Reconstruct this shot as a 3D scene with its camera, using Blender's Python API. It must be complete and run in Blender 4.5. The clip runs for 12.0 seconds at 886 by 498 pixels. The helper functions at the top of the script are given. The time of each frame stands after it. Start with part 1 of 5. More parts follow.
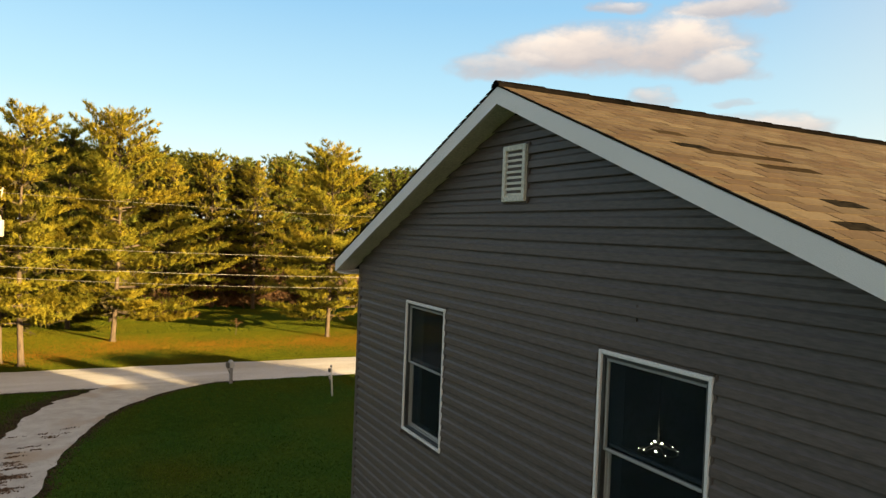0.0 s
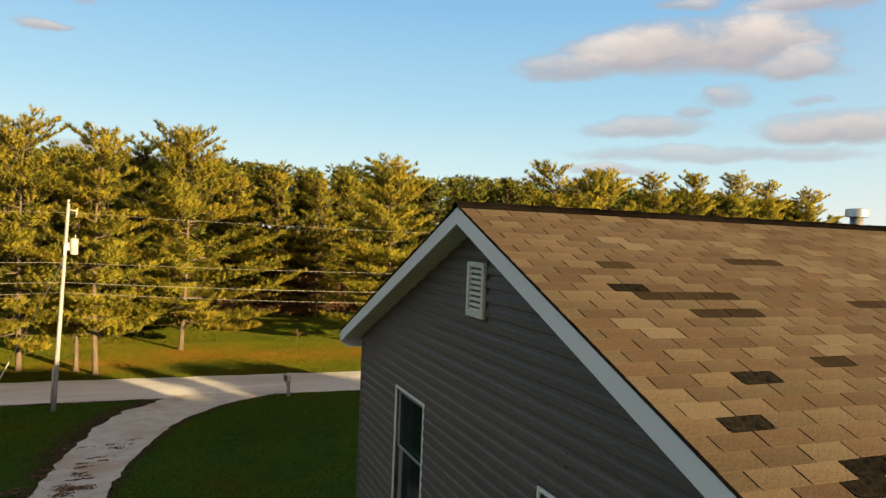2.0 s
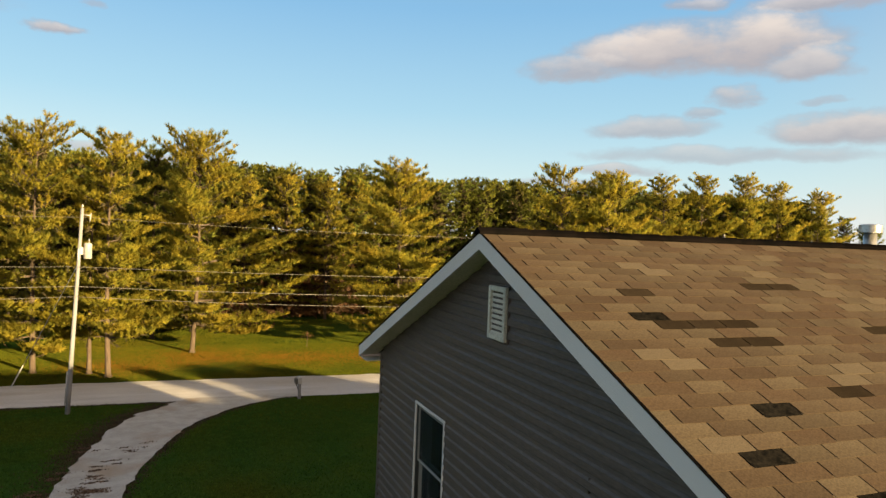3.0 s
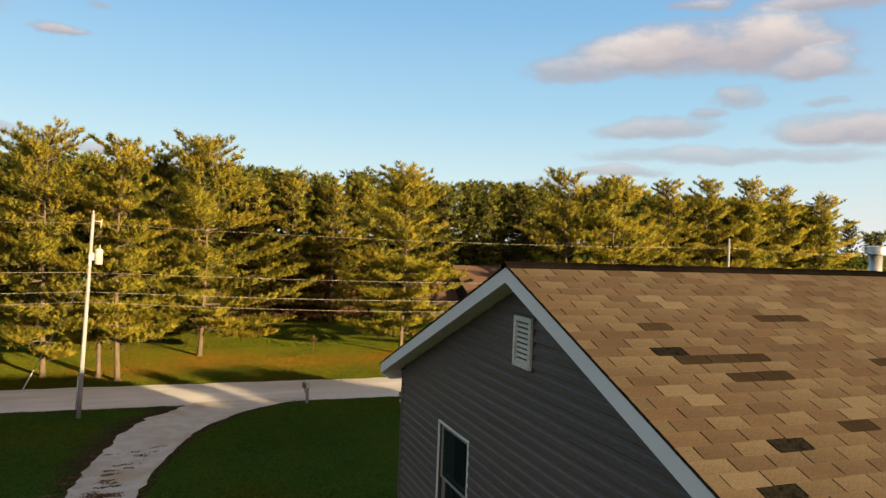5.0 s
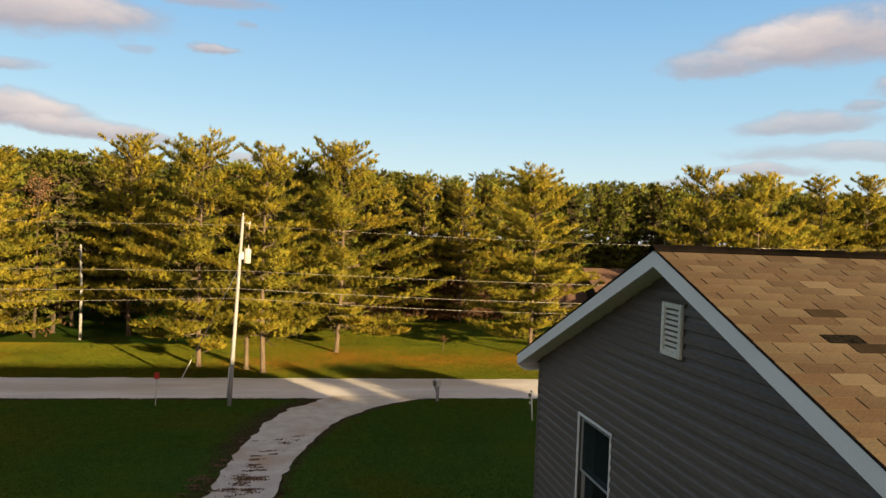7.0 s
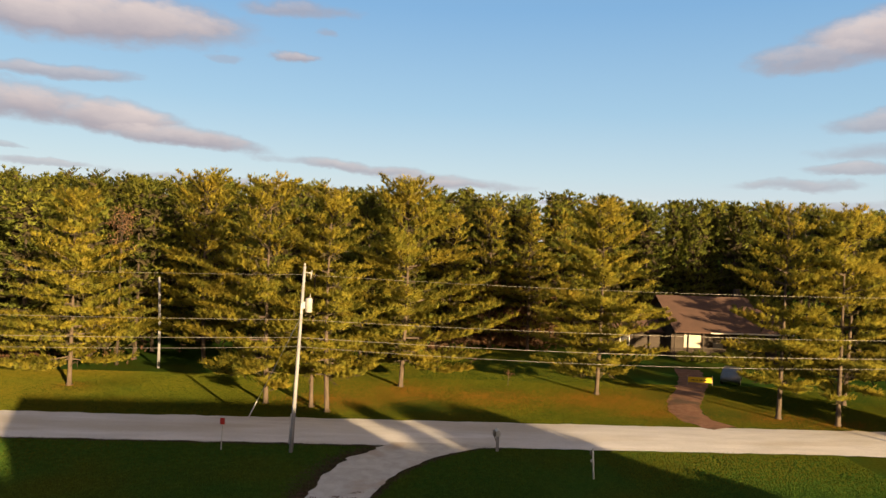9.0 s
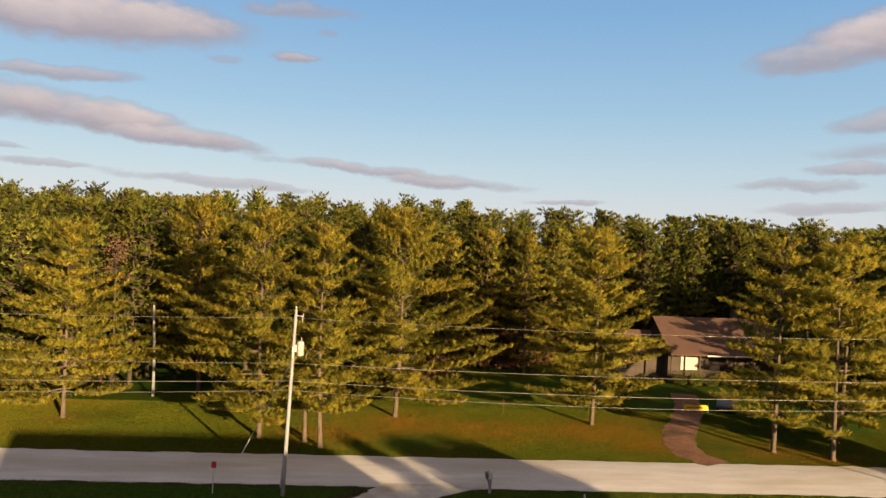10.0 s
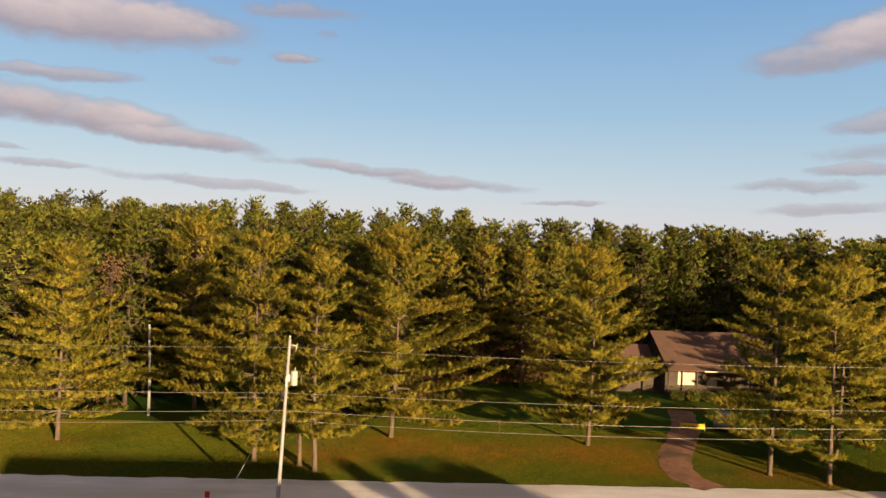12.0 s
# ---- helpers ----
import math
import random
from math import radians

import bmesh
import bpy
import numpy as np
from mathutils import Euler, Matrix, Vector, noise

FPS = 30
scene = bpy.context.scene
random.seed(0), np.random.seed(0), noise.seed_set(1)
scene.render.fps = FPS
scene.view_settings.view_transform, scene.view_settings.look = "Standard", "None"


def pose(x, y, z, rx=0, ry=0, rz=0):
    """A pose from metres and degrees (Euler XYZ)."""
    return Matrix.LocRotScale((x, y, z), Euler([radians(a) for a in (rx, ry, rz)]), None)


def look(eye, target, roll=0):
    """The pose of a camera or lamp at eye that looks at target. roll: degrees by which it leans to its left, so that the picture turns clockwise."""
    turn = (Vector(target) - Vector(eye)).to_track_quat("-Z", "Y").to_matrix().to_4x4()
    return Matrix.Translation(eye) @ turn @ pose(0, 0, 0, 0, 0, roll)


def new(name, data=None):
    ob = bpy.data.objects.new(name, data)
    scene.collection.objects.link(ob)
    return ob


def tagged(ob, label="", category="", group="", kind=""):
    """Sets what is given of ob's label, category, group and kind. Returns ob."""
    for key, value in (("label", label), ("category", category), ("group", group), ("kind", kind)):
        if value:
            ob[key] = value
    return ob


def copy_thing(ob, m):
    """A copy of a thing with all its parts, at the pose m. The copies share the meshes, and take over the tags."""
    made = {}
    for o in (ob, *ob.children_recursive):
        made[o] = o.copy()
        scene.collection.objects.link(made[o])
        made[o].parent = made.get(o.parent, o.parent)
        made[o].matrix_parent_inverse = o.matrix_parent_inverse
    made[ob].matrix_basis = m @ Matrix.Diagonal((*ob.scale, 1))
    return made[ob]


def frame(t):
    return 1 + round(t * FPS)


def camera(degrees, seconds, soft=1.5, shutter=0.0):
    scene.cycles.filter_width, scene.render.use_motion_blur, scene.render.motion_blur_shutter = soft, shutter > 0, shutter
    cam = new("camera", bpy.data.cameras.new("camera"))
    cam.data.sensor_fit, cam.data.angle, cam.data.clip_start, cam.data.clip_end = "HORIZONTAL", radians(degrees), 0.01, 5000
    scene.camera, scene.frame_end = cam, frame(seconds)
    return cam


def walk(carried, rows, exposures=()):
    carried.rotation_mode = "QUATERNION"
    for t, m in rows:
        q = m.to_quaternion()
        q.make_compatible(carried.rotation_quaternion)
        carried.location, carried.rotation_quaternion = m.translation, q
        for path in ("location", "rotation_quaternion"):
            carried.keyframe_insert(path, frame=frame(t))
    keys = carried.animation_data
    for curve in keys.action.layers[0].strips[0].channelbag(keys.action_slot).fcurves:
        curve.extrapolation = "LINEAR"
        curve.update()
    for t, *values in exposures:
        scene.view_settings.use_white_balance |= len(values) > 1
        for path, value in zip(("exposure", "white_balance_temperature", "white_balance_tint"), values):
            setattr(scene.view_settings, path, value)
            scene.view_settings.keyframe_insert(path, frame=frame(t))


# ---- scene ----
# ---- camera and walk ----
cam = camera(65.179, 12.0, soft=1.4)
ROWS = [
    (0.0, -0.000, -0.001, 9.375, -26.81, -1.23, -2.26),
    (0.5, -0.026, 0.023, 9.676, -27.01, -1.20, -2.22),
    (1.0, -0.017, -0.011, 9.952, -27.16, -1.14, -2.16),
    (1.5, 0.263, -0.191, 10.112, -26.58, -1.15, -2.17),
    (2.0, 0.604, -0.414, 10.236, -21.41, -1.21, -2.28),
    (2.5, 0.583, -0.474, 10.298, -20.81, -1.20, -2.27),
    (3.0, 0.450, -0.492, 10.413, -20.73, -1.16, -2.25),
    (3.2, 0.359, -0.487, 10.479, -21.01, -1.18, -2.23),
    (5.0, 0.152, -0.696, 10.664, -20.44, -1.08, -2.25),
    (5.5, 0.122, -0.679, 10.351, -15.80, -1.16, -2.23),
    (6.0, 0.078, -0.631, 10.115, -13.89, -1.19, -2.24),
    (6.5, 0.084, -0.591, 10.131, -13.73, -1.17, -2.24),
    (7.0, 0.060, -0.636, 10.499, -9.89, -1.21, -2.19),
    (7.2, 0.068, -0.615, 10.735, -6.27, -1.20, -2.22),
    (8.8, 0.795, -0.268, 12.916, -3.65, -1.19, -2.21),
    (9.0, 0.957, -0.234, 13.311, -3.66, -1.22, -2.24),
    (9.5, 1.185, -0.165, 14.765, -3.61, -1.19, -2.23),
    (10.0, 1.392, -0.096, 15.857, -3.60, -1.19, -2.24),
    (10.5, 1.484, -0.013, 16.184, -3.61, -1.17, -2.25),
    (11.0, 1.508, 0.085, 16.406, -3.62, -1.14, -2.23),
    (11.5, 1.567, 0.065, 16.852, -3.63, -1.13, -2.23),
    (12.0, 1.674, 0.037, 17.540, -3.62, -1.13, -2.22),
]
# time, exposure, white balance in kelvin, tint
EXPOSURES = [(0.0, 2.20, 8350, 13), (1.0, 2.06, 8000, 13), (2.5, 1.89, 7700, 13), (5.0, 1.86, 7500, 15.5), (6.8, 1.86, 7500, 16.5), (9.0, 1.67, 7450, 20.5), (12.0, 1.53, 7450, 25.0)]
walk(cam, [(t, pose(x, y, z, 90 + pitch, roll, yaw)) for t, x, y, z, yaw, pitch, roll in ROWS], EXPOSURES)

# ---- sky and sun ----
SUN_FROM = Vector((0.514, -0.858, 0.0))
SUN_EL = radians(10.4)
SKY_STRENGTH, SUN_STRENGTH = 0.042, 5.0


def build_sky():
    world = bpy.data.worlds.new("sky")
    scene.world = world
    world.use_nodes = True
    nt = world.node_tree
    nt.nodes.clear()
    L = nt.links.new

    def node(kind, **kw):
        n = nt.nodes.new(kind)
        for k, v in kw.items():
            if k == "operation":
                n.operation = v
        return n

    def plug(s, v):
        if isinstance(v, (int, float)):
            s.default_value = v
        else:
            L(v, s)

    def m(op, a, b=0.0, c=None):
        n = node("ShaderNodeMath", operation=op)
        plug(n.inputs[0], a)
        plug(n.inputs[1], b)
        if c is not None:
            plug(n.inputs[2], c)
        return n.outputs[0]

    out = node("ShaderNodeOutputWorld")
    bg = node("ShaderNodeBackground")
    bg.inputs["Strength"].default_value = SKY_STRENGTH
    L(bg.outputs[0], out.inputs[0])
    sky = node("ShaderNodeTexSky")
    sky.sky_type = "NISHITA"
    sky.sun_disc = False
    sky.sun_elevation = SUN_EL
    sky.sun_rotation = math.atan2(SUN_FROM.x, SUN_FROM.y)
    sky.air_density, sky.dust_density, sky.ozone_density = 1.0, 0.6, 1.6
    tc = node("ShaderNodeTexCoord")
    sep = node("ShaderNodeSeparateXYZ")
    L(tc.outputs["Generated"], sep.inputs[0])
    az = m("MULTIPLY", m("ARCTAN2", sep.outputs[0], sep.outputs[1]), 57.2958)
    el = m("MULTIPLY", m("ARCSINE", sep.outputs[2]), 57.2958)
    comb = node("ShaderNodeCombineXYZ")
    plug(comb.inputs[0], m("MULTIPLY", az, 0.5))
    plug(comb.inputs[1], el)
    noises = []
    for scale, detail in ((0.42, 8.0), (0.13, 3.0)):
        nz = node("ShaderNodeTexNoise")
        nz.inputs["Scale"].default_value = scale
        nz.inputs["Detail"].default_value = detail
        nz.inputs["Roughness"].default_value = 0.56
        L(comb.outputs[0], nz.inputs["Vector"])
        noises.append(m("SUBTRACT", nz.outputs[0], 0.5))
    wob = m("MULTIPLY_ADD", noises[0], 2.2, m("MULTIPLY", noises[1], 0.9))
    # billows: the places are warped before the clouds are drawn
    for i in range(2):
        nz = node("ShaderNodeTexNoise")
        nz.noise_dimensions = "4D"
        nz.inputs["W"].default_value = 3.0 + 5.0 * i
        nz.inputs["Scale"].default_value = 0.55
        nz.inputs["Detail"].default_value = 5.0
        nz.inputs["Roughness"].default_value = 0.6
        L(comb.outputs[0], nz.inputs["Vector"])
        shift = m("SUBTRACT", nz.outputs[0], 0.5)
        if i == 0:
            az = m("MULTIPLY_ADD", shift, 4.0, az)
        else:
            el_w = m("MULTIPLY_ADD", shift, 1.5, el)
    total, shade_total = None, None
    for a, e, wa, we, tilt, dens in CLOUDS:
        dx = m("SUBTRACT", az, a)
        dy = m("SUBTRACT", m("SUBTRACT", el_w, e), m("MULTIPLY", dx, tilt))
        # flatter below than above
        u, v = m("DIVIDE", dx, wa), m("MAXIMUM", m("DIVIDE", dy, we), m("DIVIDE", dy, -0.75 * we))
        lift = m("DIVIDE", dy, we)
        d = m("SUBTRACT", m("SUBTRACT", 1.0, m("MULTIPLY", u, u)), m("MULTIPLY", v, v))
        d = m("ADD", d, wob)
        mr = node("ShaderNodeMapRange")
        mr.interpolation_type = "SMOOTHSTEP"
        mr.inputs["From Min"].default_value = -0.6
        mr.inputs["From Max"].default_value = 0.85
        mr.inputs["To Max"].default_value = dens
        L(d, mr.inputs["Value"])
        s = m("MULTIPLY", mr.outputs[0], m("MULTIPLY_ADD", lift, 0.5, 0.5))
        total = mr.outputs[0] if total is None else m("MAXIMUM", total, mr.outputs[0])
        shade_total = s if shade_total is None else m("MAXIMUM", shade_total, s)
    tone = node("ShaderNodeMapRange")
    tone.inputs["From Min"].default_value = 0.26
    tone.inputs["From Max"].default_value = 0.85
    L(m("ADD", shade_total, m("MULTIPLY", noises[0], 0.5)), tone.inputs["Value"])
    ccol = node("ShaderNodeMix")
    ccol.data_type = "RGBA"
    ccol.inputs["A"].default_value = (2.75, 2.85, 3.4, 1)
    ccol.inputs["B"].default_value = (5.0, 4.85, 4.95, 1)
    L(tone.outputs[0], ccol.inputs["Factor"])
    grad = node("ShaderNodeValToRGB")
    els = grad.color_ramp.elements
    stops = ((0.0, (5.4, 6.2, 6.9)), (5.0, (3.75, 5.75, 6.95)), (10.0, (2.45, 4.85, 6.85)), (18.0, (1.4, 3.65, 6.4)), (40.0, (1.3, 2.2, 3.1)), (90.0, (1.3, 1.6, 2.0)))
    for i, (deg, c) in enumerate(stops):
        e = els[i] if i < 2 else els.new(deg / 90.0)
        e.position = deg / 90.0
        e.color = (*(v / 10.0 for v in c), 1)
    L(m("DIVIDE", el, 90.0), grad.inputs[0])
    bright = node("ShaderNodeMix")
    bright.data_type, bright.blend_type = "RGBA", "MULTIPLY"
    bright.inputs["Factor"].default_value = 1.0
    L(grad.outputs[0], bright.inputs["A"])
    bright.inputs["B"].default_value = (10, 10, 10, 1)
    clear = node("ShaderNodeMix")
    clear.data_type = "RGBA"
    clear.inputs["Factor"].default_value = 0.85
    L(sky.outputs[0], clear.inputs["A"])
    L(bright.outputs["Result"], clear.inputs["B"])
    # the warm glow of the evening sky round the sun
    dot = node("ShaderNodeVectorMath")
    dot.operation = "DOT_PRODUCT"
    L(tc.outputs["Generated"], dot.inputs[0])
    dot.inputs[1].default_value = SUN_FROM
    near = node("ShaderNodeMapRange")
    near.interpolation_type = "SMOOTHSTEP"
    near.inputs["From Min"].default_value = -0.35
    near.inputs["From Max"].default_value = 1.0
    near.inputs["To Max"].default_value = 0.9
    L(dot.outputs["Value"], near.inputs["Value"])
    glow = node("ShaderNodeMix")
    glow.data_type = "RGBA"
    glow.inputs["B"].default_value = (6.4, 4.8, 3.4, 1)
    L(near.outputs[0], glow.inputs["Factor"])
    L(clear.outputs["Result"], glow.inputs["A"])
    clear = glow
    mix = node("ShaderNodeMix")
    mix.data_type = "RGBA"
    L(total, mix.inputs["Factor"])
    L(clear.outputs["Result"], mix.inputs["A"])
    L(ccol.outputs["Result"], mix.inputs["B"])
    L(mix.outputs["Result"], bg.inputs["Color"])


# clouds: azimuth, elevation, half width, half height (degrees), tilt, density
CLOUDS = [
    (31.5, 13.6, 4.4, 1.2, 0.03, 0.8), (34.8, 14.4, 4.6, 1.9, 0.02, 0.9), (39.5, 14.7, 6.2, 2.4, 0.0, 0.95), (44.5, 14.8, 5.2, 2.5, 0.0, 0.95), (48.2, 13.3, 3.0, 1.5, -0.05, 0.85),
    (40.0, 18.0, 2.2, 0.55, 0.0, 0.75), (48.5, 17.5, 4.2, 0.9, -0.03, 0.85), (43.2, 11.1, 2.1, 0.95, 0.0, 0.75), (41.2, 10.1, 1.5, 0.5, 0.0, 0.6),
    (36.8, 8.9, 4.8, 0.95, 0.05, 0.7), (50.5, 8.6, 4.8, 1.3, 0.0, 0.85), (42.5, 6.8, 9.8, 0.75, 0.0, 0.55), (49.1, 10.6, 1.3, 0.4, 0.0, 0.5),
    (-22.4, 14.3, 9.4, 2.1, 0.04, 0.95), (-28.0, 14.0, 5.0, 1.8, 0.0, 0.95), (-17.0, 15.0, 4.0, 1.3, 0.0, 0.9),
    (-8.2, 16.9, 4.2, 0.8, 0.04, 0.7), (-8.8, 13.4, 1.7, 0.5, 0.0, 0.85), (-6.3, 15.4, 0.9, 0.35, 0.0, 0.45), (-14.0, 12.9, 1.4, 0.35, 0.0, 0.4),
    (-25.5, 10.5, 5.0, 0.65, 0.05, 0.75), (-27.5, 7.9, 5.5, 1.5, -0.02, 0.95), (-22.5, 7.5, 5.2, 1.4, -0.08, 0.95), (-17.3, 6.5, 6.2, 0.85, -0.06, 0.9),
    (-0.8, 4.8, 9.8, 0.55, -0.075, 0.75), (3.4, 4.2, 5.2, 0.6, -0.04, 0.8), (-14.6, 3.4, 7.6, 0.42, -0.04, 0.55), (-26.8, 3.9, 2.6, 0.32, 0.0, 0.55), (-28.8, 5.0, 1.6, 0.28, 0.0, 0.5), (13.4, 3.0, 2.9, 0.3, 0.0, 0.65),
    (31.0, 4.5, 4.4, 0.55, 0.0, 0.6), (35.0, 5.7, 3.4, 0.55, 0.0, 0.65), (33.0, 3.0, 4.6, 0.5, 0.05, 0.55),
]
build_sky()
sun_data = bpy.data.lights.new("sun", "SUN")
sun_data.energy, sun_data.angle, sun_data.color = SUN_STRENGTH, radians(0.6), (1.0, 0.78, 0.42)
sun = new("sun", sun_data)
sun.matrix_world = look((0, 0, 60), Vector((0, 0, 60)) - (SUN_FROM * math.cos(SUN_EL) + Vector((0, 0, math.sin(SUN_EL)))))


# ---- materials ----
def material(name, c1, c2, rough=0.8, scale=4.0, fine=40.0, bump=0.2, metal=0.0, c3=None, per=0.0, island=0.0, stretch=(1, 1, 1), trans=0.0, dist=0.02, spec=0.3, coarse_pos=(0.35, 0.65), tabmix=0.0):
    """Two colours mixed by a coarse noise, a third by a large one; fine noise shades and bumps it; per and island vary piece by piece."""
    mt = bpy.data.materials.new(name)
    mt.use_nodes = True
    nt = mt.node_tree
    L = nt.links.new
    bs = nt.nodes["Principled BSDF"]
    bs.inputs["Roughness"].default_value = rough
    bs.inputs["Metallic"].default_value = metal
    bs.inputs["Specular IOR Level"].default_value = spec
    tc = nt.nodes.new("ShaderNodeTexCoord")
    mp = nt.nodes.new("ShaderNodeMapping")
    mp.inputs["Scale"].default_value = stretch
    L(tc.outputs["Object"], mp.inputs["Vector"])

    def noise_at(s, detail=4.0):
        n = nt.nodes.new("ShaderNodeTexNoise")
        n.inputs["Scale"].default_value = s
        n.inputs["Detail"].default_value = detail
        L(mp.outputs[0], n.inputs["Vector"])
        return n.outputs[0]

    def ramp(v, lo, hi, a=0.0, b=1.0):
        r = nt.nodes.new("ShaderNodeMapRange")
        r.inputs["From Min"].default_value, r.inputs["From Max"].default_value = lo, hi
        r.inputs["To Min"].default_value, r.inputs["To Max"].default_value = a, b
        L(v, r.inputs["Value"])
        return r.outputs[0]

    def mix(f, a, b, blend="MIX"):
        n = nt.nodes.new("ShaderNodeMix")
        n.data_type, n.blend_type = "RGBA", blend
        if isinstance(f, float):
            n.inputs["Factor"].default_value = f
        else:
            L(f, n.inputs["Factor"])
        for key, v in (("A", a), ("B", b)):
            if isinstance(v, tuple):
                n.inputs[key].default_value = (*v, 1)
            else:
                L(v, n.inputs[key])
        return n.outputs["Result"]

    blend = noise_at(scale)
    piece = None
    if per or island:
        piece = nt.nodes.new("ShaderNodeObjectInfo").outputs["Random"] if per else nt.nodes.new("ShaderNodeNewGeometry").outputs["Random Per Island"]
    if tabmix:
        # the blend of the two colours also changes from piece to piece
        wn = nt.nodes.new("ShaderNodeTexWhiteNoise")
        wn.noise_dimensions = "1D"
        L(piece, wn.inputs["W"])
        add = nt.nodes.new("ShaderNodeMath")
        add.operation = "ADD"
        L(blend, add.inputs[0])
        L(ramp(wn.outputs["Value"], 0, 1, -tabmix / 2, tabmix / 2), add.inputs[1])
        blend = add.outputs[0]
    col = mix(ramp(blend, *coarse_pos), c1, c2)
    if c3:
        col = mix(ramp(noise_at(scale * 0.23, 3.0), 0.5, 0.66), col, c3)
    fn = noise_at(fine, 5.0)
    val = ramp(fn, 0.25, 0.75, 0.72, 1.25)
    if per or island:
        a = per or island
        mul = nt.nodes.new("ShaderNodeMath")
        mul.operation = "MULTIPLY"
        L(val, mul.inputs[0])
        L(ramp(piece, 0, 1, 1 - a, 1 + a), mul.inputs[1])
        val = mul.outputs[0]
    hsv = nt.nodes.new("ShaderNodeHueSaturation")
    L(col, hsv.inputs["Color"])
    L(val, hsv.inputs["Value"])
    L(hsv.outputs[0], bs.inputs["Base Color"])
    if bump:
        bp = nt.nodes.new("ShaderNodeBump")
        bp.inputs["Strength"].default_value = bump
        bp.inputs["Distance"].default_value = dist
        L(fn, bp.inputs["Height"])
        L(bp.outputs[0], bs.inputs["Normal"])
    if trans:
        tr = nt.nodes.new("ShaderNodeBsdfTranslucent")
        L(hsv.outputs[0], tr.inputs["Color"])
        ms = nt.nodes.new("ShaderNodeMixShader")
        ms.inputs[0].default_value = trans
        L(bs.outputs[0], ms.inputs[1])
        L(tr.outputs[0], ms.inputs[2])
        L(ms.outputs[0], nt.nodes["Material Output"].inputs["Surface"])
    return mt


def glass_material(name):
    mt = bpy.data.materials.new(name)
    mt.use_nodes = True
    bs = mt.node_tree.nodes["Principled BSDF"]
    bs.inputs["Base Color"].default_value = (0.20, 0.27, 0.31, 1)
    bs.inputs["Roughness"].default_value = 0.02
    bs.inputs["Transmission Weight"].default_value = 0.96
    bs.inputs["IOR"].default_value = 1.10
    return mt


def glow_material(name, colour, strength):
    mt = bpy.data.materials.new(name)
    mt.use_nodes = True
    bs = mt.node_tree.nodes["Principled BSDF"]
    bs.inputs["Emission Color"].default_value = (*colour, 1)
    bs.inputs["Emission Strength"].default_value = strength
    return mt


